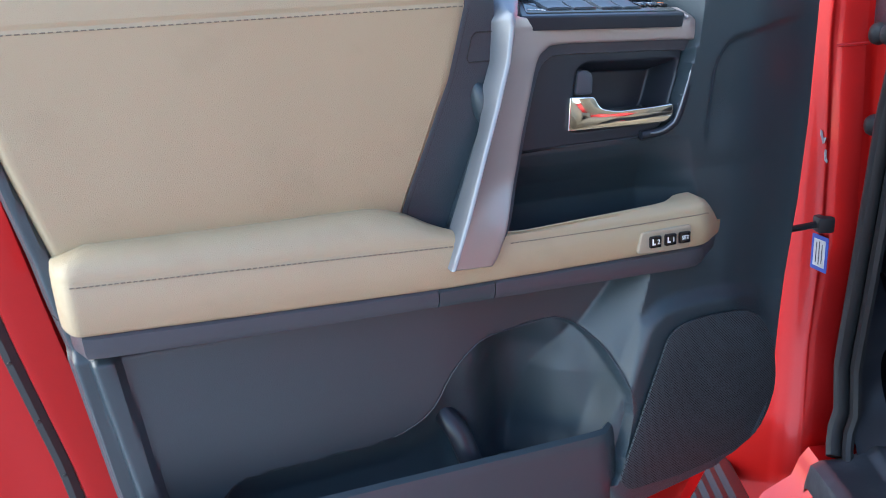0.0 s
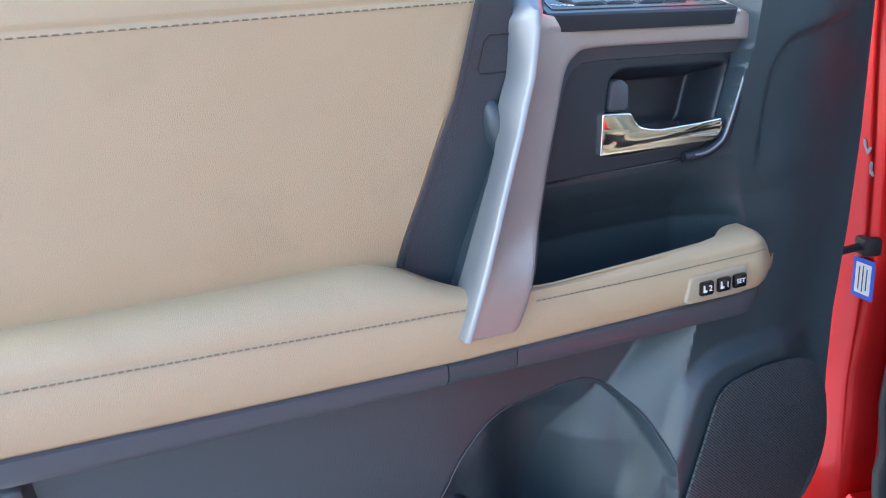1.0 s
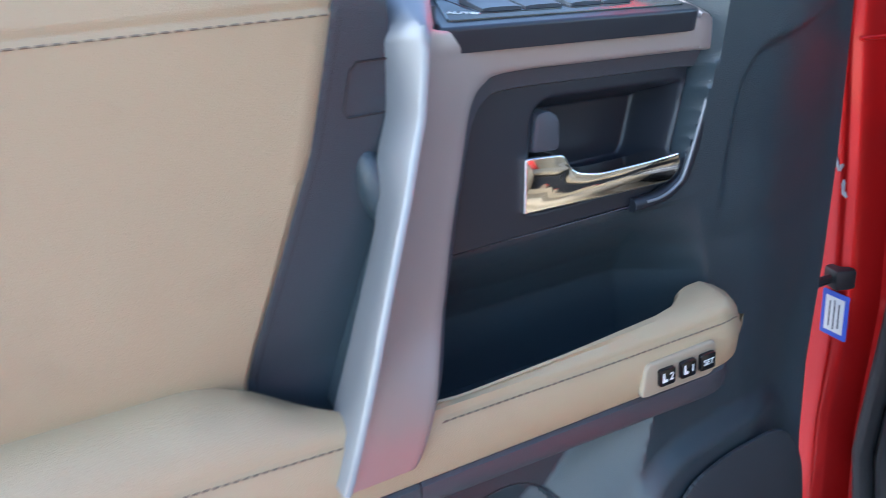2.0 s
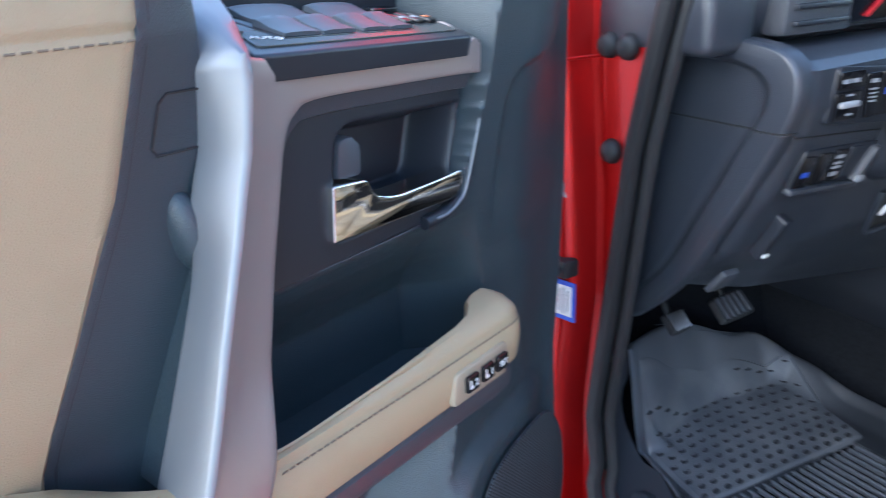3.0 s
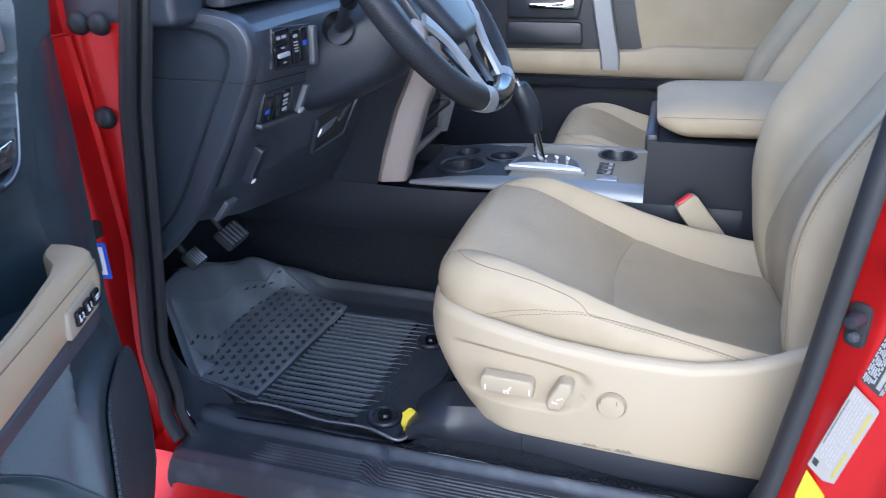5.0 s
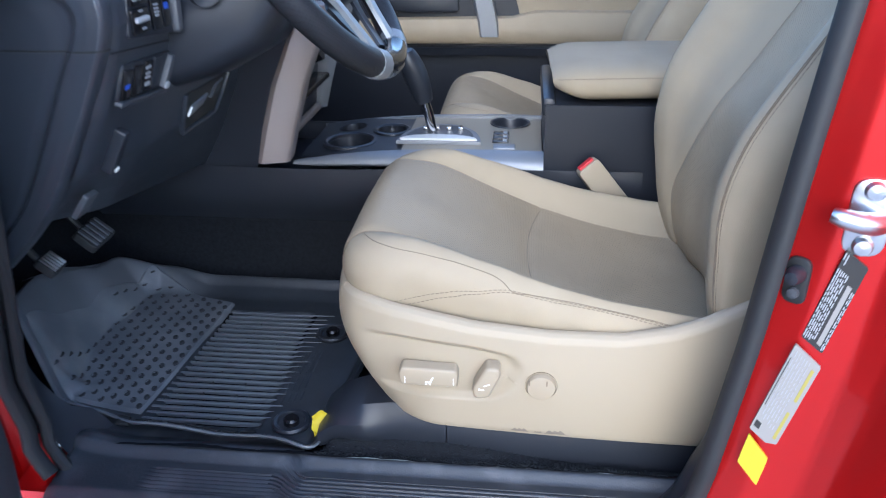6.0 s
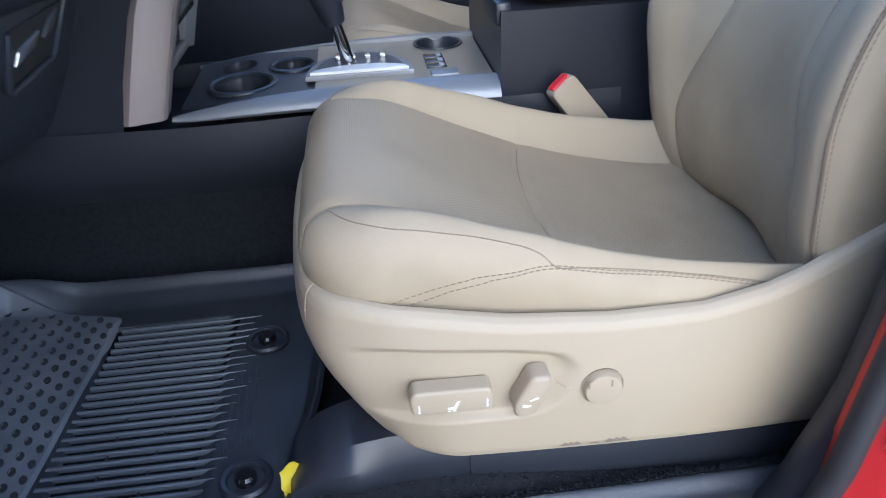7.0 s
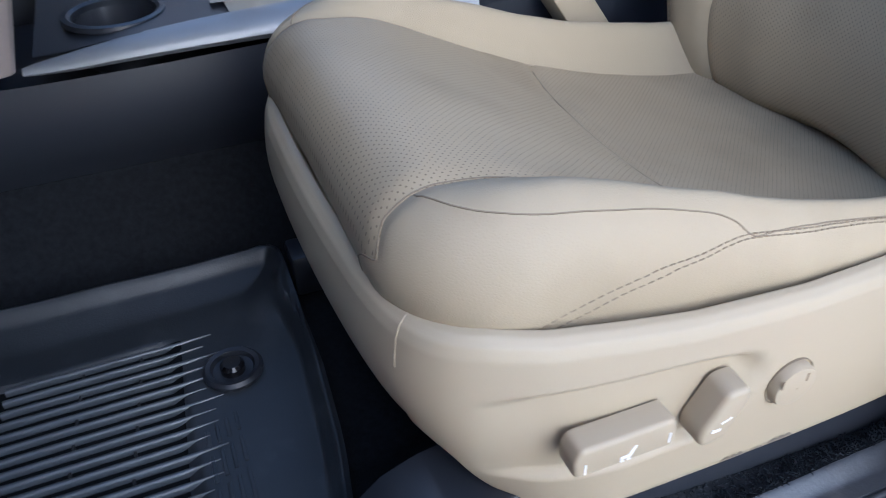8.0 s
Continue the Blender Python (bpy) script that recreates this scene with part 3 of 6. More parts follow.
# tan armrest
def arm_ring(u):
    zb = table(u, [(-0.15, 0.955), (0.02, 0.948), (0.22, 0.941), (0.55, 0.940)])
    zs = table(u, [(-0.15, 1.006), (0.03, 0.998), (0.22, 0.989), (0.26, 0.983), (0.40, 0.981), (0.525, 0.981), (0.545, 0.969), (0.57, 0.944)])
    zt = table(u, [(-0.15, 1.020), (-0.12, 1.030), (0.15, 1.027), (0.185, 1.017), (0.21, 1.004), (0.235, 0.996), (0.30, 0.990), (0.38, 0.993), (0.48, 0.994), (0.500, 0.9955), (0.522, 0.996), (0.540, 0.987), (0.565, 0.955)])
    wb = table(u, [(-0.15, 0.05), (0.16, 0.05), (0.20, 0.034), (0.245, 0.012), (0.28, 0.009), (0.34, 0.009), (0.38, 0.009), (0.46, 0.016), (0.484, 0.022), (0.497, 0.034), (0.508, 0.038), (0.53, 0.039), (0.57, 0.046)])
    e = 0.032 * sstep(0.505, 0.572, u) ** 1.5 + 0.03 * (max(0.0, (-0.128 - u) / 0.022)) ** 2
    e = min(e, wb - 0.004)
    return [(u, e + 0.004, zb), (u, e + 0.0005, zb + 0.004), (u, e - 0.002, zb + 0.02), (u, e - 0.001, zs - 0.004), (u, e + 0.0012, zs - 0.0008), (u, e + 0.0012, zs + 0.0008),
            (u, e + 0.002, zs + 0.005), (u, e + 0.006, zs + 0.5 * (zt - zs) + 0.002), (u, (e + wb) * 0.5, zt - 0.001), (u, wb - 0.003, zt), (u, wb, zt - 0.004), (u, wb, zb)]


us = np.concatenate([np.linspace(-0.150, -0.12, 8), np.linspace(-0.11, 0.49, 60), np.linspace(0.495, 0.562, 18)])
arm = dpart("armrest", loft([arm_ring(float(u)) for u in us]), LEATHER, label="tan padded leather armrest", angle=50)


def stitch_row(a, b, dz):
    row = []
    for u in np.arange(a, b, 0.0052):
        p, q = arm_ring(u), arm_ring(u + 0.0036)
        row.append(tube([(u, p[5][1] - 0.0022, p[5][2] + dz), (u + 0.0036, q[5][1] - 0.0022, q[5][2] + dz)], 0.0006, 5))
    return join(*row)


dpart("stitching", stitch_row(-0.13, 0.232, -0.0035), THREAD, arm)
dpart("stitching", stitch_row(0.285, 0.528, -0.0035), THREAD, arm)

# charcoal strip under the armrest
def strip_ring(u):
    zb = table(u, [(-0.15, 0.955), (0.02, 0.948), (0.22, 0.941), (0.55, 0.940)]) - 0.0005
    lo = table(u, [(-0.14, 0.929), (0.02, 0.924), (0.20, 0.920), (0.47, 0.914), (0.55, 0.912)])
    e = 0.045 * sstep(0.51, 0.58, u) + 0.03 * (max(0.0, (-0.125 - u) / 0.02)) ** 2
    return [(u, 0.006 + e, zb), (u, 0.003 + e, zb - 0.003), (u, 0.004 + e, lo + 0.008), (u, 0.010 + e, lo), (u, 0.03 + e, lo - 0.004), (u, 0.06, lo - 0.004), (u, 0.06, zb)]


for a, b, mt in ((-0.146, 0.205, GREY), (0.206, 0.267, DARK), (0.268, 0.570, GREY)):
    dpart("lower_strip", loft([strip_ring(float(u)) for u in np.linspace(a, b, 24)]), mt)

# memory buttons
pl = slab(rpoly([(0.432, 0.944), (0.437, 0.969), (0.501, 0.970), (0.499, 0.943)], 0.006), 0.004, 0.0018, 3, m=on(-0.0005))
plate = dpart("memory_switch", pl, TAN, label="tan seat memory button plate")
for u, text in ((0.453, "2"), (0.472, "1"), (0.490, "SET")):
    bt = dpart("button", slab(rpoly([(u - 0.007, 0.9505), (u + 0.007, 0.9505), (u + 0.007, 0.9635), (u - 0.007, 0.9635)], 0.002), 0.003, 0.001, m=on(-0.005)), GLOSS, plate, "black button")
    words(text, 0.0062 if text == "SET" else 0.008, WHITE, "lettering", plate, on(-0.0083) @ Matrix.Translation((u + (0 if text == "SET" else 0.003), 0.957, 0)), local=True)
    if text != "SET":
        dpart("seat_glyph", slab([(u - 0.005, 0.954), (u - 0.001, 0.954), (u - 0.001, 0.956), (u - 0.003, 0.956), (u - 0.0035, 0.961), (u - 0.005, 0.961)], 0.0003, 0, m=on(-0.0082)), WHITE, plate)

# silver grab handle, an upright bar that turns into a rail under the switches
RIDGE = [(0.964, 0.2155), (0.972, 0.2190), (1.017, 0.2365), (1.068, 0.2555), (1.09, 0.2640), (1.12, 0.2755), (1.16, 0.2885), (1.186, 0.2930), (1.216, 0.2970)]
def fore(z):
    """The bar's foot stands out over the armrest."""
    return -0.013 * sstep(1.16, 0.975, z)


def grab_w(u, z):
    d = max(0.0, u - table(z, RIDGE)) if z < 1.19 else max(0.0, u - 0.2945)
    k = 0.12 + 0.43 * sstep(0.985, 1.05, z)
    return k * 0.040 * (1 - math.exp(-d / 0.030)) * 1.15 + 0.045 * max(0.0, d - 0.02) + fore(z)


# the bar's outer and inner edges, from its foot round the corner to the rail's end, and the dark lip inside them
OUTER = curve_at([(0.2155, 0.966), (0.219, 0.974), (0.2365, 1.017), (0.2555, 1.068), (0.264, 1.09), (0.2755, 1.12), (0.2885, 1.16), (0.293, 1.186), (0.299, 1.2035), (0.318, 1.2015), (0.40, 1.195), (0.50, 1.190), (0.5255, 1.188)])
INNER = curve_at([(0.262, 0.962), (0.269, 0.972), (0.283, 1.005), (0.298, 1.045), (0.310, 1.09), (0.3165, 1.112), (0.322, 1.131), (0.330, 1.158), (0.340, 1.169), (0.358, 1.1735), (0.428, 1.171), (0.50, 1.168), (0.5255, 1.166)])
LIP = curve_at([(0.272, 0.968), (0.279, 0.980), (0.293, 1.008), (0.307, 1.045), (0.320, 1.09), (0.3265, 1.112), (0.332, 1.131), (0.3385, 1.147), (0.348, 1.157), (0.364, 1.1605), (0.43, 1.158), (0.50, 1.155), (0.5255, 1.153)])
ACROSS = [(0.05, 0.026), (0.05, 0.010), (0.01, 0.004), (0.015, 0.0008), (0.06, 0.0), (0.3, -0.0004), (0.6, -0.0004), (0.93, 0.0), (0.985, 0.0010), (1.01, 0.0040), (1.01, 0.016)]


def handle_skin(u, v):
    k = v * (len(ACROSS) - 1)
    i = min(int(k), len(ACROSS) - 2)
    f, back = (ACROSS[i][j] + (ACROSS[i + 1][j] - ACROSS[i][j]) * (k - i) for j in (0, 1))
    q = OUTER(u).lerp(INNER(u), f)
    return (q.x, grab_w(q.x, q.y) - 0.002 + back, q.y)


def lip_skin(u, v):
    q = INNER(u).lerp(LIP(u), -0.1 + 1.1 * v)
    return (q.x, grab_w(q.x, q.y) + 0.004 + 0.006 * v + 0.012 * sstep(0.9, 1.0, v), q.y)


def handle_foot():
    """The bar's rounded lower end."""
    row = [Vector(handle_skin(0.0, v)) for v in np.linspace(0, 1, 41)]
    return loft([row, [q + Vector((0.001, 0.003, -0.002)) for q in row], [q + Vector((0.002, 0.030, -0.002)) for q in row]], closed=False, cap=False)


grab = dpart("grab_handle", join(surf(handle_skin, 150, 40), handle_foot()), SILVER, label="satin silver grab handle", angle=55)
EDGE_OFF = [(0.964, -0.002), (1.06, -0.001), (1.095, -0.001), (1.115, -0.004), (1.135, -0.010), (1.15, -0.009), (1.17, -0.008), (1.19, -0.013), (1.205, -0.017), (1.216, -0.019)]


def facet(z):
    r = table(z, RIDGE)
    l = r + sum(table(z + dz, EDGE_OFF) for dz in (-0.010, -0.005, 0, 0.005, 0.010)) / 5
    f = fore(z)
    return [(l + 0.003, 0.027, z), (l + 0.0004, 0.0255, z), (l, 0.0235, z), (l + 0.5 * (r - l), 0.0110 + 0.5 * f, z), (r - 0.0010, 0.0004 + f, z), (r + 0.001, -0.0022 + f, z), (r + 0.0035, -0.0024 + f, z), (r + 0.006, 0.002 + f, z), (r + 0.006, 0.027, z)]


dpart("handle_base", loft([[(table(z, RIDGE) + 0.004, 0.0262, z), (table(z, RIDGE) + 0.02, 0.0262, z), (table(z, RIDGE) + 0.02, 0.10, z), (table(z, RIDGE) + 0.006, 0.10, z)] for z in np.linspace(0.99, 1.214, 20)]), DARK, grab)
shoulder = []
for k in range(13):
    t = k / 12
    y, rise = 0.009 + 0.106 * t, 0.026 * sstep(0.0, 1.0, t) ** 0.8
    lift = 0.0115 * sstep(-0.1, 0.28, t)
    a, b, c = 0.279 - 0.014 * t, 0.2955 + 0.004 * t, 0.306 + 0.047 * t
    fwd = 0.010 * (1 - t) ** 2
    shoulder.append([(a + 0.004, y + 0.020 * (1 - t), 1.188 + rise), (a + 0.001, y + 0.018 * (1 - t), 1.194 + rise), (a, y + 0.016 * (1 - t), 1.198 + rise), (a + 0.35 * (b - a), y + 0.006 * (1 - t), 1.2005 + lift + rise), (b - 0.002, y - fwd, 1.2040 + lift + rise), (b + 0.001, y - fwd, 1.2048 + lift + rise), (0.5 * (b + c), y - 0.5 * fwd, 1.2050 + lift + rise), (c, y, 1.2035 + lift + rise), (c, y + 0.001, 1.192 + rise)])
dpart("bright_edge", loft([facet(float(z)) for z in np.linspace(0.9645, 1.199, 68)] + shoulder), BRIGHT, grab, "bright silver edge and shoulder", angle=60)
side = []
for k in range(9):
    t = k / 8
    y, z = 0.032 + 0.075 * t, 1.1785 + 0.025 * t
    side.append([(0.511 + 0.014 * t, y, z - 0.010), (0.511 + 0.014 * t, y, z + 0.009), (0.514 + 0.014 * t, y, z + 0.0125), (0.520 + 0.014 * t, y, z + 0.011), (0.525 + 0.014 * t, y + 0.002, z + 0.003), (0.526 + 0.014 * t, y + 0.002, z - 0.010)])
dpart("end_rail", loft(side), SILVER, grab, angle=60)
dpart("inner_lip", surf(lip_skin, 150, 14), GREY, grab, "dark grey inner lip")
pad = bmesh.new()
bmesh.ops.create_uvsphere(pad, u_segments=20, v_segments=14, radius=1)
pad.transform(Matrix.Translation((0.2735, 0.036, 1.121)) @ pose(0, 0, 0, 0, -14, 0) @ Matrix.Diagonal((0.0115, 0.016, 0.025, 1)))
dpart("grip_pad", pad, DARK, grab, "charcoal rubber grip pad")
dpart("screw_cover", tube([(0.298, face_w(1.191) + 0.0036, 1.191), (0.266, face_w(1.191) + 0.0036, 1.191), (0.262, face_w(1.187) + 0.0036, 1.187), (0.257, face_w(1.167) + 0.0036, 1.167), (0.259, face_w(1.163) + 0.0036, 1.163), (0.292, face_w(1.163) + 0.0036, 1.163)], 0.0007, 5), PRINT)

# inner handle with its bowl
BOWL = rpoly([(0.371, 1.081), (0.489, 1.081), (0.499, 1.092), (0.511, 1.132), (0.511, 1.146), (0.395, 1.151), (0.384, 1.145)], 0.008)


def bezel_fn(su, sv):
    z = 1.062 + 0.104 * sv
    a = table(z, [(1.06, 0.303), (1.09, 0.311), (1.131, 0.323), (1.15, 0.331), (1.166, 0.344)])
    b = table(z, [(1.07, 0.484), (1.076, 0.496), (1.086, 0.504), (1.128, 0.517), (1.166, 0.524)])
    u = a + (b - a) * su
    d = inside(BOWL, u, z)
    w = 0.0365 + 0.05 * max(0, u - 0.33) + 0.042 * sstep(-0.003, 0.013, d) * sstep(0.366, 0.40, u) + 0.01 * sstep(0.008, 0.0, min(b - u, 1.4 * (z - 1.062)))
    return (u, w, z)


bez = dpart("handle_bezel", surf(bezel_fn, 170, 96), SMOOTH, label="black door handle surround")
dpart("door_lever", slab(rpoly([(0.366, 1.082), (0.486, 1.080), (0.496, 1.088), (0.495, 1.100), (0.47, 1.0985), (0.425, 1.098), (0.405, 1.103), (0.398, 1.116), (0.369, 1.118)], [0.002, 0.006, 0.006, 0.003, 0.01, 0.02, 0.01, 0.004, 0.002]), 0.022, 0.006, 3, m=on(0.056) @ Matrix.Translation((0.004, 0, 0))), CHROME, bez, "chrome inner door lever")
dpart("lock_knob", slab(rpoly([(0.381, 1.119), (0.402, 1.118), (0.403, 1.138), (0.395, 1.145), (0.385, 1.143)], 0.004), 0.02, 0.004, m=on(0.058)), GREY, bez, "grey lock knob")
dpart("bezel_line", tube(spline([(0.472, 0.0365, 1.0690), (0.484, 0.0360, 1.0698), (0.496, 0.0352, 1.0752), (0.5045, 0.0342, 1.086), (0.5175, 0.0320, 1.128), (0.5245, 0.0290, 1.164)], 8), 0.0012, 6), BRIGHT, bez)
dpart("bezel_rim", tube(spline([(0.462, 0.041, 1.0672), (0.486, 0.041, 1.0690), (0.500, 0.040, 1.0755), (0.5085, 0.0395, 1.086), (0.5215, 0.0375, 1.128), (0.5285, 0.034, 1.166)], 8), 0.0052, 10), SMOOTH, bez)

dpart("bezel_groove", tube(spline([(0.312, 0.0385, 1.0665), (0.40, 0.0415, 1.0655), (0.476, 0.0450, 1.0655)], 8), 0.0006, 5), GREY, bez)

# window switches
SWM = facing((-0.004, 0.004, 1.2165), (1, 0.06, -0.045), (0.0, 1, 0.20))


def sw(w, u0, u1, v0, v1, t, mat, parent, name, label="", r=0.003):
    m = SWM
    return dpart(name, slab(rpoly([(u0, v0), (u1, v0), (u1, v1), (u0, v1)], r), t, min(0.002, t * 0.45), m=m @ Matrix.Translation((0, 0, w))), mat, parent, label)


wsw = dpart("window_switch_panel", slab(rpoly([(0.314, -0.012), (0.512, -0.010), (0.532, 0.088), (0.358, 0.094)], [0.006, 0.01, 0.006, 0.004]), 0.014, 0.006, 4, m=SWM @ Matrix.Translation((0, 0, -0.011))), SMOOTH, None, "black window switch panel")
# black gloss panel, its sky reflection painted in as greenish grey
PANEL = material("glossy_panel_sky_tint", (0.060, 0.066, 0.062), 0.22, vary=0.1)
# blue in the rockers' grey is reflected sky, put into the base colour
ROCKER = material("switch_sky_tint", (0.075, 0.090, 0.105), 0.42, vary=0.08)
top_plate = dpart("switch_plate", slab(rpoly([(0.326, 0.000), (0.508, 0.002), (0.526, 0.084), (0.362, 0.089)], 0.006), 0.0012, 0.0005, m=SWM @ Matrix.Translation((0, 0, 0.0030))), PANEL, wsw, "glossy black switch plate, greyed by a painted sky reflection")
for u, v, w, d in ((0.352, 0.010, 0.060, 0.062), (0.417, 0.010, 0.052, 0.060)):
    sw(0.0036, u + 0.1 * v, u + w, v, v + d, 0.0012, GLOSS, top_plate, "switch_pocket", r=0.004)
for u, v, w in ((0.356, 0.012, 0.027), (0.386, 0.012, 0.027), (0.420, 0.012, 0.024), (0.446, 0.012, 0.022), (0.362, 0.042, 0.050), (0.424, 0.042, 0.044)):
    # each rocker lies low in front and lifts to a finger edge behind
    prof = [(0.0, 0.0), (0.0, 0.0026), (0.006, 0.0030), (0.013, 0.0034), (0.020, 0.0052), (0.0245, 0.0060), (0.0262, 0.0050), (0.0262, 0.0)]
    dpart("window_switch", loft([[SWM @ Vector((u + w * k, v + a, 0.0044 + h * (1 - 0.25 * (2 * abs(k - 0.5)) ** 4))) for a, h in prof] for k in np.linspace(0, 1, 7)]), ROCKER, wsw, "grey window switch with a painted blue sky tint")
for k in range(3):
    sw(0.0042, 0.474 + 0.013 * k, 0.484 + 0.013 * k, 0.022, 0.046, 0.003, GLOSS, wsw, "mirror_switch")
    sw(0.0070, 0.476 + 0.013 * k, 0.482 + 0.013 * k, 0.028, 0.032, 0.0006, PALE if k < 2 else material("orange_lamp", (0.7, 0.18, 0.05), 0.4), wsw, "print_bar", r=0.0005)
sw(0.0042, 0.480, 0.508, 0.056, 0.066, 0.003, GLOSS, wsw, "mirror_switch")
words("AUTO", 0.007, WHITE, "lettering", wsw, SWM @ Matrix.Translation((0.343, 0.012, 0.0048)) @ pose(0, 0, 0, 0, 0, -20), local=True)

# ledge under the window
dpart("window_ledge", loft([[(u, 0.105, 1.195), (u, 0.103, 1.226), (u, 0.112, 1.238), (u, 0.13, 1.244), (u, 0.16, 1.244), (u, 0.17, 1.235), (u, 0.17, 1.195)] for u in np.linspace(-0.195, 0.752, 20)]), SMOOTH, label="black window ledge")

# red steel shell
SHELL_L = [(0.47, -0.17), (0.60, -0.185), (0.77, -0.205), (0.92, -0.232), (1.08, -0.255), (1.25, -0.275)]
SHELL_R = [(0.47, 0.56), (0.52, 0.60), (0.60, 0.645), (0.70, 0.665), (0.80, 0.685), (1.25, 0.71)]


def shell(su, sv):
    z = 0.47 + 0.765 * sv
    a, b = table(z, SHELL_L), table(z, SHELL_R)
    prof = [(0.5, 0.165), (0.10, 0.165), (0.07, 0.092), (0.03, 0.088), (0.025, 0.089), (0.012, 0.125), (0.0, 0.135), (-0.02, 0.138), (-0.05, 0.146), (-0.085, 0.150), (-0.095, 0.156), (-0.095, 0.185), (-0.07, 0.20), (0.5, 0.215)]
    half = len(prof) - 1
    if su <= 0.5:
        k = su * 2 * half
        i = min(int(k), half - 1)
        p = Vector(prof[i]).lerp(Vector(prof[i + 1]), k - i)
        return (a + p.x * (b - a) if p.x > 0.2 else a + p.x, p.y, z)
    k = (1 - su) * 2 * half
    i = min(int(k), half - 1)
    p = Vector(prof[i]).lerp(Vector(prof[i + 1]), k - i)
    return (b - p.x * (b - a) if p.x > 0.2 else b - p.x * 0.5, p.y + 0.01, z)


sh = dpart("door_shell", surf(shell, 72, 40), RED, label="red painted door shell")
dpart("shell_bottom", rbox(-0.16, 0.60, 0.09, 0.21, 0.462, 0.50, 0.01), RED)
dpart("door_seal", tube([(table(z, SHELL_L) + 0.008, 0.122, z) for z in np.linspace(1.235, 0.5, 30)], 0.010, 8), RUBBER, label="black rubber door seal")
lat = dpart("latch", join(rbox(-0.262, -0.208, 0.118, 0.138, 0.981, 1.003, 0.004)), GLOSS, sh, "black door latch")
dpart("latch_plate", join(rbox(-0.266, -0.205, 0.121, 0.139, 0.977, 0.981, 0.0015), rbox(-0.266, -0.205, 0.121, 0.139, 1.003, 1.007, 0.0015)), CHROME, lat)
def pocket_press(su, sv):
    """A shallow pressed pocket with a bright lower lip."""
    u, z = -0.247 + 0.036 * su, 0.742 + 0.066 * sv
    d = min(su, 1 - su, sv * 1.6, (1 - sv) * 1.6)
    return (u + 0.006 * (1 - sv), 0.1455 + 0.004 * sstep(0.10, 0.28, d) - 0.0015 * math.exp(-((d - 0.06) / 0.04) ** 2), z)


dpart("pressed_pocket", surf(pocket_press, 24, 36), RED, sh)
for z in (0.70, 0.762, 0.83, 0.90):
    u = table(z, SHELL_L) + 0.006
    dpart("seal_clip", lathe([(0.0004, 0.0015), (0.002, 0.0012), (0.0024, 0.0)], 10, on(0.1125) @ Matrix.Translation((u, z, 0))), PRINT, sh)
dpart("pocket_tab", slab([(0.392, 0.985), (0.440, 0.985), (0.432, 1.012), (0.398, 1.016)], 0.004, 0.0015, m=on(0.060) @ pose(0, 0, 0, -18)), GREY, label="small grey pocket tab")

# ---- front seats ----
HEIGHT = [(0.10, 0.715), (0.20, 0.728), (0.30, 0.750), (0.38, 0.774), (0.44, 0.802), (0.50, 0.834), (0.54, 0.853), (0.58, 0.860), (0.62, 0.862)]
GAIN = [(0.10, 0.058), (0.20, 0.055), (0.41, 0.045), (0.50, 0.024), (0.58, 0.004), (0.62, 0.0)]
HALF, FRONT, CORNER = 0.198, 0.621, 0.072


INSERT = [(0.40, 0.146), (0.56, 0.134), (0.61, 0.136), (0.622, 0.150)]


def smooth(x, rows, d=0.02):
    return sum(table(x + k * d, rows) for k in (-1, -0.5, 0, 0.5, 1)) / 5


BACK = curve_at([(0.115, 0.695), (0.152, 0.725), (0.168, 0.79), (0.168, 0.85), (0.163, 0.91), (0.144, 0.965), (0.116, 1.01), (0.052, 1.12), (0.0, 1.22), (-0.05, 1.36), (-0.085, 1.46), (-0.12, 1.49)])
WING = curve_at([(-0.205, -0.13), (-0.222, -0.07), (-0.225, -0.02), (-0.221, 0.018), (-0.200, 0.042), (-0.168, 0.036), (-0.135, 0.012), (-0.07, -0.004), (0, -0.010),
                 (0.07, -0.004), (0.135, 0.014), (0.168, 0.048), (0.196, 0.060), (0.218, 0.034), (0.225, -0.02), (0.222, -0.07), (0.205, -0.13)])


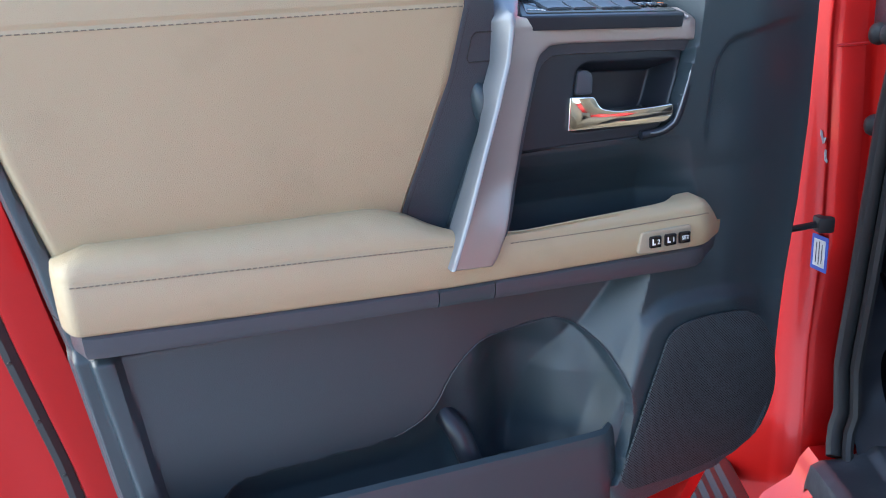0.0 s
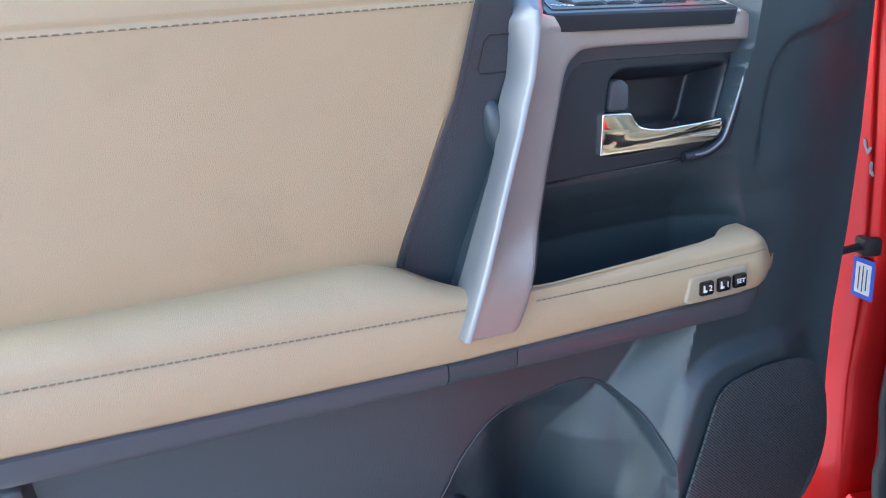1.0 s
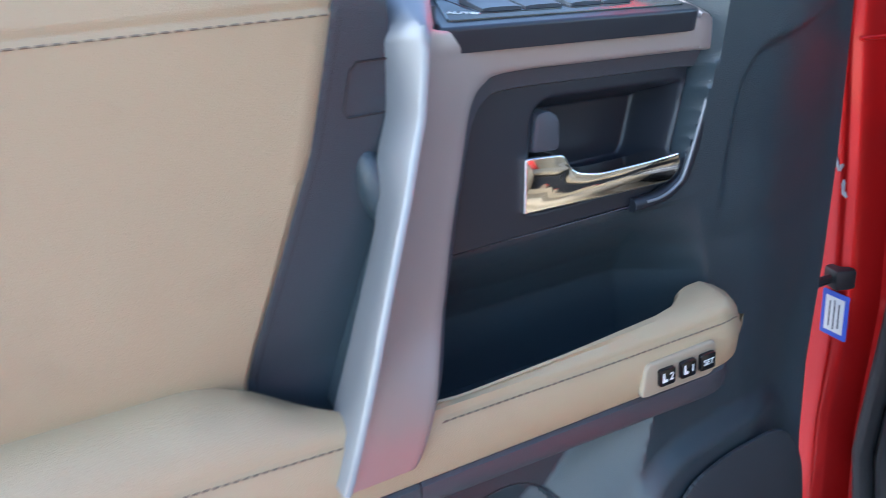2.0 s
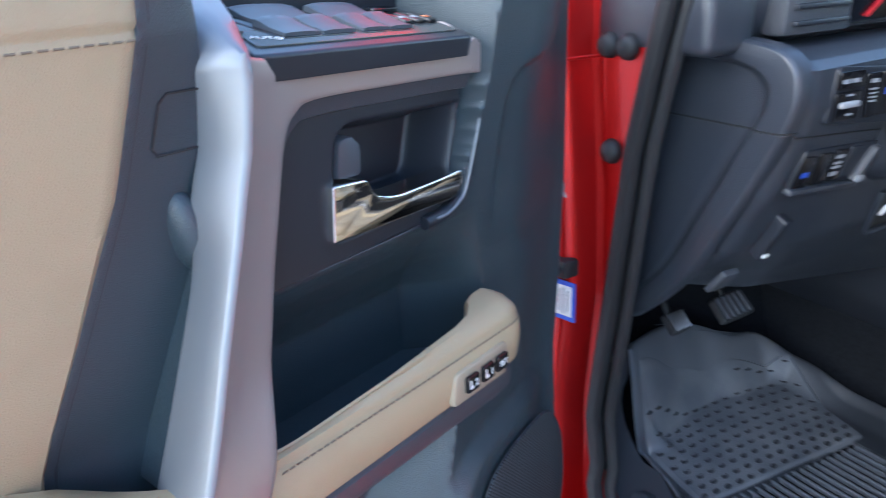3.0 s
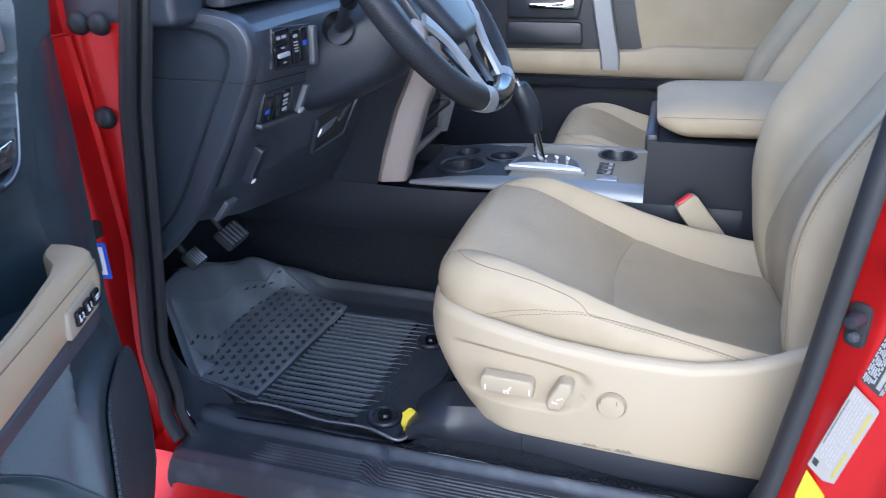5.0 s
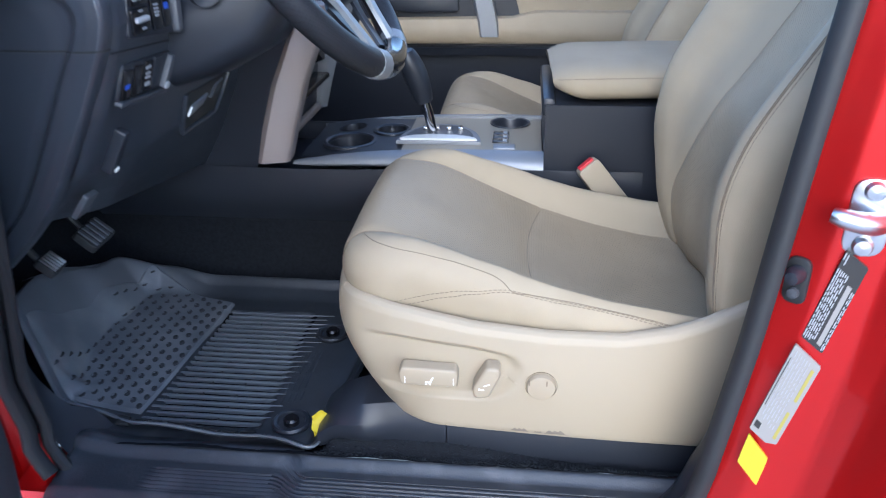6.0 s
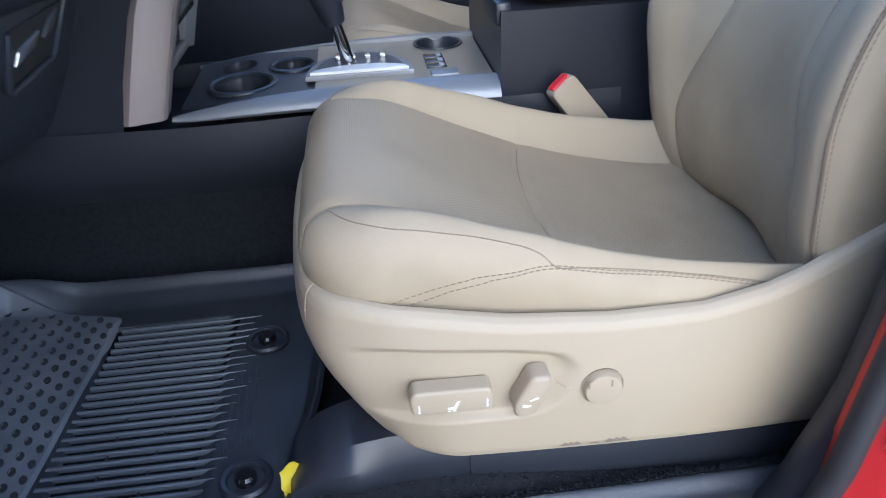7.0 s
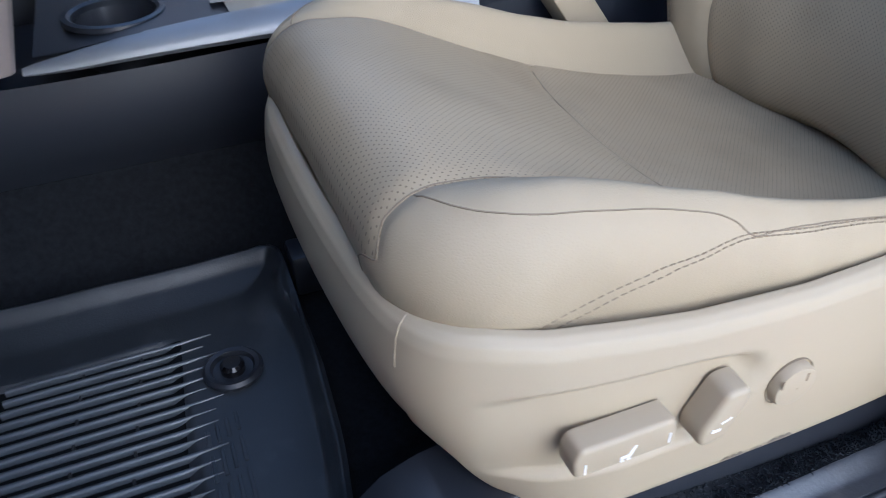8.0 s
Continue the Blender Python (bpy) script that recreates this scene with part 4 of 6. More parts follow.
def cushion_at(s, r, cx, flip):
    """A point of the cushion: s across from the outer side, r from the front edge back; the outer tenths hang down as skirts."""
    t = min(1.0, max(0.0, (r - 0.10) / 0.90))
    y = FRONT - (FRONT - 0.10) * t ** 1.5
    qy = y - (FRONT - CORNER)
    hw = HALF if qy <= 0 else HALF - CORNER + math.sqrt(max(0.0, CORNER ** 2 - qy * qy))
    c = min(table(y, INSERT), hw - 0.004)
    g = 1.0 if s <= 0.5 else -1.0
    m = s if s <= 0.5 else 1 - s
    k = min(1.0, max(0.0, (m - 0.10) / 0.275))
    if m < 0.375:
        x = hw - (hw - c) * k ** 1.5
    else:
        x = c * (0.5 - m) / 0.125
    qx = x - (HALF - CORNER)
    d = CORNER - math.hypot(qx, qy) if qx > 0 and qy > 0 else min(HALF - x, FRONT - y)
    rad = 0.046
    d = min(rad, max(0.0, d))
    z = smooth(y, HEIGHT) + smooth(y, GAIN) * sstep(c - 0.006, c + 0.034, x) - 0.012 * sstep(0.50, 0.58, y) * (x / HALF) ** 2
    z -= rad * (1 - math.sqrt(max(0.0, 1 - ((rad - d) / rad) ** 2)))
    z -= 0.006 * (1 - min(1, x / c) ** 2) * sstep(0.45, 0.35, y)
    hang = max((0.10 - m) / 0.10, (0.10 - r) / 0.10, 0.0)
    z -= hang * 0.075
    z += 0.0018 * noise.noise((g * x * 9 + cx, y * 9, 2.0)) + 0.0008 * noise.noise((g * x * 30 + cx, y * 30, 7.0))
    # seams are drawn in
    z -= 0.003 * math.exp(-((x - c) / 0.005) ** 2)
    z -= 0.003 * math.exp(-((y - cross_y(g * x * 0.142 / c)) / 0.005) ** 2) * sstep(c + 0.004, c - 0.004, x)
    # below its roll the skirt tucks in behind the shield
    nx, ny = max(qx, 0.0), max(qy, 0.0)
    ln = math.hypot(nx, ny) or 1.0
    pull = (0.003 + 0.006 * ny / ln) * sstep(0.0, 0.55, hang)
    x, y = x - pull * nx / ln, y - pull * ny / ln
    return Vector((cx - flip * g * x, y, z))


def cross_y(x):
    """Where the seam across the insert lies; it bows forward."""
    return 0.391 - 0.021 * ((x - 0.01) / 0.15) ** 2


# where the backrest's insert meets its wings, and where the welt runs
SPLIT = [(0.0, 0.36), (0.10, 0.355), (0.15, 0.346), (0.20, 0.350), (0.25, 0.364), (0.29, 0.386), (0.33, 0.402), (0.37, 0.416), (0.42, 0.424), (0.6, 0.428), (1.0, 0.43)]
WELT = [(0.214, 0.07), (0.216, 0.2), (0.222, 0.3), (0.228, 0.4), (0.232, 0.48), (0.236, 0.55), (0.240, 0.7), (0.24, 0.93)]


def back_at(s, r, cx, flip):
    p, q = BACK(r), WING(s)
    t = (BACK(min(1, r + 0.02)) - BACK(max(0, r - 0.02))).normalized()
    n = Vector((t.y, -t.x))
    n = n if n.x > 0 else -n
    grow = 0.28 + 0.80 * sstep(0.08, 0.60, r)
    d = q.y * (grow if q.y > 0 else 1.0)
    e = smooth(r, SPLIT, 0.03)
    d -= 0.003 * math.exp(-((min(s, 1 - s) - e) / 0.008) ** 2)
    m = min(s, 1 - s)
    wl = float(np.interp(r, [q[1] for q in WELT], [q[0] for q in WELT]))
    d += 0.0016 * math.exp(-((m - wl) / 0.005) ** 2) - 0.0010 * math.exp(-((m - wl - 0.012) / 0.004) ** 2) - 0.0010 * math.exp(-((m - wl + 0.012) / 0.004) ** 2)
    y, z = p.x + n.x * d, p.y + n.y * d
    w = 0.875 + 0.03 * sstep(0.2, 0.5, r) - 0.25 * sstep(0.85, 1.0, r)
    return Vector((cx + flip * q.x * w, y, z + 0.002 * noise.noise((q.x * 9, z * 9, 5.0 + cx))))


SHELL_PLAN = curve_at([(0.552, 0.10), (0.545, 0.20), (0.540, 0.30), (0.538, 0.42), (0.539, 0.52), (0.546, 0.565), (0.566, 0.603), (0.61, 0.623), (0.70, 0.632), (0.80, 0.633), (0.87, 0.627), (0.945, 0.60)])
ESC = rpoly([(0.60, 0.757), (0.545, 0.757), (0.453, 0.746), (0.408, 0.737), (0.397, 0.720), (0.403, 0.701), (0.414, 0.683), (0.437, 0.672), (0.48, 0.673), (0.60, 0.672)], 0.010)


def shield_pt(f, y, z):
    """The point of the driver seat's shield at y and z, found by halving."""
    lo, hi = 0.0, 0.50
    for _ in range(24):
        u = (lo + hi) / 2
        lo, hi = (u, hi) if f(u, 0.4)[1] < y else (lo, u)
    a, b = 0.10, 0.80
    for _ in range(24):
        v = (a + b) / 2
        a, b = (v, b) if f(lo, v)[2] < z else (a, v)
    return f(lo, a)


def seat(name, cx, flip, label, power):
    th = thing(name, label, "car seat", pose(cx, 0.38, 0.56), "front seats")
    fx = lambda x: cx + flip * (x - 0.755)

    # cushion in three panels
    na = dict(bolster=((0.0, 0.375), SEAT), insert=((0.375, 0.625), PERF), inner=((0.625, 1.0), SEAT))
    panels = {}
    for key, ((a, b), mt) in na.items():
        nm = "cushion_insert" if key == "insert" else "cushion_bolster"
        panels[key] = part(nm, surf(lambda u, v: cushion_at(a + (b - a) * u, v, cx, flip), 34, 110), mt, th, "perforated tan leather insert" if key == "insert" else "")
    bpanels = {}
    for key, ((a, b), mt) in na.items():
        nm = "backrest_insert" if key == "insert" else "backrest_bolster"
        def span(v):
            e = smooth(v, SPLIT, 0.03)
            return (0.0, e) if key == "bolster" else (e, 1 - e) if key == "insert" else (1 - e, 1.0)
        bpanels[key] = part(nm, surf(lambda u, v: back_at(span(v)[0] + (span(v)[1] - span(v)[0]) * u, v, cx, flip), 34, 90), PERF_B if key == "insert" else mt, th, "perforated tan leather insert" if key == "insert" else "")
    part("backrest_rear", surf(lambda u, v: (fx(0.575 + 0.36 * u), BACK(v).x - 0.135, BACK(v).y + 0.0), 8, 40), TAN, th)

    # sewn seams
    def seam(pts, at, r=0.00055, lift=0.0003, mat=SEAM, nm="seam", parent=th, n=14):
        line = [at(p.x, p.y, cx, flip) + Vector((0, 0, lift)) for p in spline(pts, n)]
        if nm != "stitching":
            return part(nm, tube(line, r, 5), mat, parent)
        row, run = [], 0.0
        for a, b in zip(line, line[1:]):
            m = (b - a).length
            if m < 1e-5:
                continue
            pos = -run
            while pos < m:
                if pos > -0.0036:
                    row.append(tube([a.lerp(b, max(0, pos) / m), a.lerp(b, min(m, pos + 0.0036) / m)], r, 5))
                pos += 0.0056
            run = m - (pos - 0.0056)
        return part(nm, join(*row), mat, parent)
    for side, sg in (("bolster", 1), ("inner", -1)):
        f = lambda s: s if sg > 0 else 1 - s
        seam([(f(0.376), 0.04), (f(0.376), 0.12), (f(0.376), 0.24), (f(0.376), 0.45), (f(0.376), 0.7), (f(0.376), 0.98)], cushion_at, parent=panels[side])
        seam([(f(smooth(r, SPLIT, 0.03)), r) for r in (0.04, 0.1, 0.15, 0.2, 0.25, 0.3, 0.36, 0.45, 0.6, 0.8, 0.95)], back_at, parent=bpanels[side])
        # outer welt: from the front corner over the bolster to the backrest
        seam([(f(0.372), 0.232), (f(0.350), 0.238), (f(0.290), 0.270), (f(0.250), 0.310), (f(0.217), 0.370), (f(0.206), 0.43), (f(0.210), 0.50), (f(0.206), 0.55), (f(0.187), 0.577), (f(0.157), 0.597), (f(0.172), 0.63), (f(0.188), 0.67), (f(0.200), 0.75), (f(0.190), 0.82), (f(0.17), 0.9), (f(0.15), 0.96)], cushion_at, parent=panels[side])
        for k in (0.0, 0.009):
            seam([(f(0.070 - k), 0.35 + k), (f(0.078 - k), 0.40 + k), (f(0.092 - k), 0.45), (f(0.105 - k), 0.49), (f(0.125 - k), 0.535), (f(0.145 - k), 0.566), (f(0.162 - k), 0.60), (f(0.181 - k), 0.67), (f(0.195 - k), 0.75), (f(0.184 - k), 0.82), (f(0.165 - k), 0.9), (f(0.15 - k), 0.96)], cushion_at, 0.00055, lift=0.0005, mat=THREAD, nm="stitching", parent=panels[side])
        for k in (-0.0018, 0.0018):
            seam([(f(e + k), r) for e, r in WELT], back_at, 0.0006, parent=bpanels[side])
        for k in (-0.0065, 0.0065):
            seam([(f(e + k), r) for e, r in WELT], back_at, 0.0005, mat=THREAD, nm="stitching", parent=bpanels[side])
    rs = []
    for k in range(25):
        m = 0.378 + 0.244 * k / 24
        lo, hi = 0.15, 0.99
        for _ in range(30):
            mid = (lo + hi) / 2
            q = cushion_at(m, mid, cx, flip)
            c = table(q.y, INSERT)
            lo, hi = (mid, hi) if q.y > cross_y(-flip * (q.x - cx) * 0.142 / c) else (lo, mid)
        rs.append(cushion_at(m, lo, cx, flip) + Vector((0, 0, 0.0005)))
    part("seam", tube(rs, 0.0007, 5), SEAM, panels["insert"])

    # plastic side shield, wrapped round the front
    def shield(u, v):
        p = SHELL_PLAN(u)
        s = p.y if u < 0.62 else 0.62
        zt = table(p.y, [(0.10, 0.838), (0.156, 0.806), (0.19, 0.787), (0.224, 0.774), (0.28, 0.764), (0.363, 0.765), (0.45, 0.774), (0.525, 0.789), (0.58, 0.797)])
        zb = smooth(p.y, [(0.10, 0.604), (0.193, 0.608), (0.474, 0.623), (0.53, 0.626), (0.558, 0.628), (0.580, 0.640), (0.597, 0.672), (0.612, 0.702), (0.64, 0.707)], 0.012)
        if u > 0.60:
            zb = max(zb, 0.706)
            zt += 0.004 * sstep(0.60, 0.75, u)
        nrm = Vector((-(SHELL_PLAN(min(1, u + 0.01)) - SHELL_PLAN(max(0, u - 0.01))).y, (SHELL_PLAN(min(1, u + 0.01)) - SHELL_PLAN(max(0, u - 0.01))).x)).normalized()
        prof = [(-0.020, -0.004), (-0.008, -0.001), (-0.002, 0.003), (0.0, 0.010)] + [(0.004 * math.sin(math.pi * k / 18), None) for k in range(1, 18)] + [(0.0, -0.012), (-0.003, -0.005), (-0.008, -0.001), (-0.013, 0.0), (-0.016, -0.004), (-0.017, -0.02)]
        k = v * (len(prof) - 1)
        i = min(int(k + 1e-6), len(prof) - 2)

        def pt(j):
            o, h = prof[j]
            if j < 4:
                return o, zb + h
            if h is None:
                return o, zb + 0.010 + (zt - zb - 0.022) * (j - 3) / 18
            return o, zt + h
        a, b = pt(i), pt(i + 1)
        o, z = a[0] + (b[0] - a[0]) * (k - i), a[1] + (b[1] - a[1]) * (k - i)
        o -= 1.7 * max(0.0, zt - 0.02 - z) ** 2 * sstep(0.49, 0.60, p.y)
        if power and u < 0.55:
            o -= 0.0075 * sstep(-0.002, 0.007, inside(ESC, p.y, z)) * sstep(0.590, 0.545, p.y)
        x, y = p.x + nrm.x * o, p.y + nrm.y * o
        return (fx(x), y, z)

    sp = part("side_shield", surf(shield, 170, 112), TAN, th, "tan moulded plastic seat shield")
    part("shield_joint", tube([Vector(shield(0.60, v)) for v in np.linspace(0.62, 0.99, 14)], 0.0006, 5), TAN, sp)
    if power:
        for y0, z0, w0, h0 in ((0.395, 0.6275, 0.020, 0.006), (0.352, 0.6255, 0.024, 0.007), (0.372, 0.6255, 0.010, 0.003)):
            part("scuff", surf(lambda a, b: Vector(shield_pt(shield, y0 + w0 * (a - 0.5) * (1 - 0.5 * (b - 0.5)), z0 + h0 * (b - 0.5) + 0.0016 * math.sin(a * 17))) + Vector((-0.0006, 0, 0)), 8, 3), STAIN, sp, "dark scuff mark")
    if power:
        FS = facing((0.537, 0, -0.005), (0, -1, 0), (0, 0, 1))
        def knob(nm, pts, t, r, base=0.0, lab="", mat=TAN, bev=0.004, parent=None):
            return part(nm, slab(rpoly(pts, r), t, bev, 3, m=FS @ Matrix.Translation((0, 0, base))), mat, parent or sp, lab)
        a = knob("seat_slide_switch", [(-0.537, 0.703), (-0.469, 0.701), (-0.468, 0.718), (-0.471, 0.725), (-0.535, 0.727), (-0.539, 0.718)], 0.017, 0.004, -0.003, "tan power seat switch")
        b = knob("recline_switch", [(-0.449, 0.689), (-0.432, 0.691), (-0.418, 0.722), (-0.420, 0.732), (-0.436, 0.733), (-0.452, 0.702)], 0.020, 0.006, -0.003, "tan recline switch")
        part("lumbar_ring", lathe([(0.0178, -0.002), (0.0190, 0.0005), (0.0190, -0.004), (0.0176, -0.004)], 32, FS @ Matrix.Translation((-0.371, 0.703, 0.003))), SEAM, sp)
        c = part("lumbar_switch", lathe([(0.0004, 0.010), (0.012, 0.0098), (0.0158, 0.009), (0.0172, 0.006), (0.0172, -0.006)], 32, FS @ Matrix.Translation((-0.371, 0.703, 0.0))), TAN, sp, "round tan lumbar switch")
        for yy in (-0.5315, -0.474):
            knob("mark", [(yy, 0.7055), (yy + 0.0012, 0.7055), (yy + 0.0012, 0.7145), (yy, 0.7145)], 0.0004, 0.0003, 0.0139, mat=WHITE, bev=0, parent=a)
        knob("mark", [(-0.507, 0.7065), (-0.500, 0.7065), (-0.4965, 0.715), (-0.4985, 0.715), (-0.502, 0.709), (-0.507, 0.709)], 0.0004, 0.0003, 0.0139, mat=WHITE, bev=0, parent=a)
        knob("mark", [(-0.507, 0.7042), (-0.5045, 0.7042), (-0.5045, 0.7055), (-0.507, 0.7055)], 0.0004, 0.0002, 0.0139, mat=WHITE, bev=0, parent=a)
        knob("mark", [(-0.5025, 0.7042), (-0.5, 0.7042), (-0.5, 0.7055), (-0.5025, 0.7055)], 0.0004, 0.0002, 0.0139, mat=WHITE, bev=0, parent=a)
        knob("mark", [(-0.444, 0.702), (-0.437, 0.702), (-0.437, 0.704), (-0.442, 0.7042), (-0.4435, 0.706)], 0.0004, 0.0003, 0.0169, mat=WHITE, bev=0, parent=b)
        knob("mark", [(-0.4375, 0.7075), (-0.430, 0.7105), (-0.431, 0.712), (-0.438, 0.709)], 0.0004, 0.0003, 0.0169, mat=WHITE, bev=0, parent=b)
        for yy in (-0.3855, -0.3655):
            knob("mark", [(yy, 0.7075), (yy + 0.0016, 0.7075), (yy + 0.0016, 0.7145), (yy, 0.7145)], 0.0004, 0.0004, 0.0098, mat=SEAM, bev=0, parent=c)
    # runner under the seat
    low = [(0.12, 0.566), (0.267, 0.571), (0.337, 0.577), (0.408, 0.585), (0.486, 0.600), (0.551, 0.604), (0.573, 0.597), (0.625, 0.599), (0.66, 0.585)]
    top = [(0.12, 0.640), (0.50, 0.642), (0.56, 0.640), (0.60, 0.634), (0.625, 0.624), (0.645, 0.606), (0.66, 0.588)]
    swell = lambda y: 0.010 * math.exp(-((y - 0.60) / 0.03) ** 2)
    for nm, y0, y1, mt, lb in (("seat_rail", 0.12, 0.4855, SMOOTH, "black plastic seat rail cover"), ("rail_cap", 0.4865, 0.655, SMOOTH, "charcoal plastic rail end cap")):
        part(nm, loft([[(fx(0.556), y, table(y, low) - 0.02), (fx(0.552 - swell(y)), y, table(y, low)), (fx(0.553 - swell(y)), y, 0.5 * (table(y, low) + table(y, top))), (fx(0.562), y, table(y, top)), (fx(0.62), y, table(y, top) + 0.004), (fx(0.62), y, table(y, low) - 0.02)]
                       for y in np.linspace(y0, y1, 24)]), mt, th, lb)
    part("seat_pan", rbox(min(fx(0.57), fx(0.95)), max(fx(0.57), fx(0.95)), 0.14, 0.56, 0.58, 0.69, 0.02), SMOOTH, th)
    part("rail_inner", rbox(min(fx(0.92), fx(0.96)), max(fx(0.92), fx(0.96)), 0.12, 0.62, 0.55, 0.60, 0.005), SMOOTH, th)
    return th


seat("driver_seat", 0.755, 1, "tan leather power driver seat, lightly soiled and creased", True)
seat("passenger_seat", 1.585, -1, "tan leather passenger seat beyond the console", False).location += Vector((0, -0.028, -0.06))
bk = thing("belt_buckle", "tan seat belt buckle with a red release button", "seat belt buckle", pose(0.995, 0.285, 0.74))
BM = facing((0.985, 0.276, 0.788), (0.25, -0.75, 0.60), (-0.05, 0.62, 0.78))
part("buckle_body", slab(rpoly([(-0.021, -0.07), (0.021, -0.07), (0.0195, 0.036), (-0.0195, 0.036)], [0.002, 0.002, 0.008, 0.008]), 0.024, 0.004, 3, m=BM @ Matrix.Translation((0, 0, -0.012)), back=True), TAN, bk)
part("release_button", slab(rpoly([(-0.0140, -0.0072), (0.0140, -0.0072), (0.0140, 0.0072), (-0.0140, 0.0072)], 0.003), 0.004, 0.001, m=BM @ Matrix.Translation((0, 0.0355, 0)) @ pose(0, 0, 0, -90)), REDP, bk, "red release button")

# ---- centre console ----
con = thing("center_console", "charcoal centre console with satin silver trim", "console", pose(1.17, 0.5, 0.56))


def con_top(y):
    return table(y, [(0.30, 0.810), (0.55, 0.808), (0.70, 0.803), (0.80, 0.802), (1.0, 0.806), (1.25, 0.812)])


def con_side(u, v):
    y = 0.20 + 1.05 * u
    x = 1.037 - 0.019 * v
    z0 = 0.678
    return (x + 0.012 * math.sin(v * math.pi) * -1, y, z0 + (con_top(y) - 0.018 - z0) * v)


part("side_panel", surf(con_side, 40, 10), SMOOTH, con, "charcoal plastic side panel")
part("side_carpet", surf(lambda u, v: (0.985 + 0.054 * v ** 0.6, 0.2 + 1.1 * u, 0.545 + 0.134 * v), 60, 16), CARPET, con)
part("core", rbox(1.05, 1.29, 0.2, 1.0, 0.55, 0.755, 0.01), SMOOTH, con)
part("far_side", rbox(1.292, 1.30, 0.2, 1.1, 0.56, 0.79, 0.002), SMOOTH, con)

rail = [(1.026, 0.366, 0.802), (1.028, 0.45, 0.804), (1.033, 0.58, 0.803), (1.039, 0.70, 0.797), (1.044, 0.77, 0.790), (1.048, 0.812, 0.786)]
for sg in (1, -1):
    pts = [Vector((1.17 + sg * (x - 1.17), y, z)) for x, y, z in (q for q in spline(rail, 6))]
    rings = []
    for i, p in enumerate(pts):
        k = 1 - 0.82 * (i / (len(pts) - 1)) ** 1.5
        rings.append([p + Vector((sg * dx * k, 0, dz * k)) for dx, dz in ((0.0, -0.020), (-0.005, -0.013), (-0.003, -0.006), (0.006, 0.003), (0.026, 0.010), (0.036, 0.0095), (0.036, -0.014))])
    part("silver_rail", loft(rings), BRIGHT, con, "satin silver edge rail")

WELLS = [(1.128, 0.724, 0.041), (1.196, 0.655, 0.028), (1.228, 0.740, 0.026)]
REAR_WELL = (1.246, 0.428, 0.035)


def tray_fn(u, v):
    y = 0.618 + 0.184 * v
    x = 1.056 + 0.008 * v * v + (0.228 - 0.016 * v * v) * u
    z = 0.803 - 0.010 * sstep(0.4, 1.0, v)
    for cx_, cy_, r in WELLS:
        d = math.hypot(x - cx_, y - cy_)
        z -= 0.055 * sstep(r + 0.0015, r - 0.0035, d)
    return (x, y, z)


part("cup_tray", surf(tray_fn, 130, 90), SMOOTH, con, "black tray with moulded cup holders")
for cx_, cy_, r in WELLS[:2]:
    part("cup_ring", lathe([(r + 0.010, -0.002), (r + 0.009, 0.003), (r + 0.004, 0.0042), (r + 0.0005, 0.002), (r + 0.0005, -0.004)], 36, Matrix.Translation((cx_, cy_, 0.8035 - 0.010 * sstep(0.4, 1.0, (cy_ - 0.618) / 0.184)))), SMOOTH, con, "black cup holder ring")


def plate_fn(u, v):
    x, y = 1.056 + 0.229 * u, 0.368 + 0.250 * v
    d = math.hypot(x - REAR_WELL[0], y - REAR_WELL[1])
    return (x, y, 0.807 - 0.004 * sstep(0.04, 0.0, min(u, 1 - u)) - 0.060 * sstep(REAR_WELL[2] + 0.002, REAR_WELL[2] - 0.003, d))


plate = part("shift_plate", surf(plate_fn, 120, 120), material("champagne_trim", (0.29, 0.255, 0.195), 0.34, metal=0.5, vary=0.06), con, "satin champagne shifter plate")
liner = [(REAR_WELL[2] + 0.005, 0.0005), (REAR_WELL[2] + 0.004, 0.0022), (REAR_WELL[2], 0.0015), (REAR_WELL[2] - 0.003, -0.004), (REAR_WELL[2] - 0.007, -0.048), (0.0004, -0.050)]
part("rear_cup_holder", lathe(liner, 40, Matrix.Translation((REAR_WELL[0], REAR_WELL[1], 0.807))), SMOOTH, con, "black cup holder")
gate = [(1.10 + 0.0, 0.632), (1.10, 0.478)] + [(1.10 + 0.112 * math.sin(a), 0.555 - 0.077 * math.cos(a)) for a in np.linspace(0.15, math.pi - 0.15, 18)]
part("shift_gate", slab(gate, 0.007, 0.002, m=Matrix.Translation((0, 0, 0.807))), BRIGHT, plate, "bright shifter gate frame")
slot = [(1.118, 0.618), (1.118, 0.492)] + [(1.118 + 0.080 * math.sin(a), 0.555 - 0.063 * math.cos(a)) for a in np.linspace(0.15, math.pi - 0.15, 14)]
part("gate_slot", slab(slot, 0.002, 0.0005, m=Matrix.Translation((0, 0, 0.8135))), GREY, plate, "dark shifter gate")
part("gate_lens", slab([(1.103, 0.625), (1.103, 0.485)] + [(1.103 + 0.028 * math.sin(a), 0.555 - 0.07 * math.cos(a)) for a in np.linspace(0.1, math.pi - 0.1, 12)], 0.004, 0.001, m=Matrix.Translation((0, 0, 0.8140))), WHITE, plate, "pale gear display lens")
for k in range(4):
    part("gate_step", rbox(1.160, 1.176, 0.515 + 0.022 * k, 0.524 + 0.022 * k, 0.814, 0.821, 0.001), CHROME, plate)
for k in range(3):
    part("console_switch", rbox(1.118 + 0.024 * k, 1.138 + 0.024 * k, 0.428, 0.458, 0.803, 0.8095, 0.002), GLOSS, plate, "small console switch")
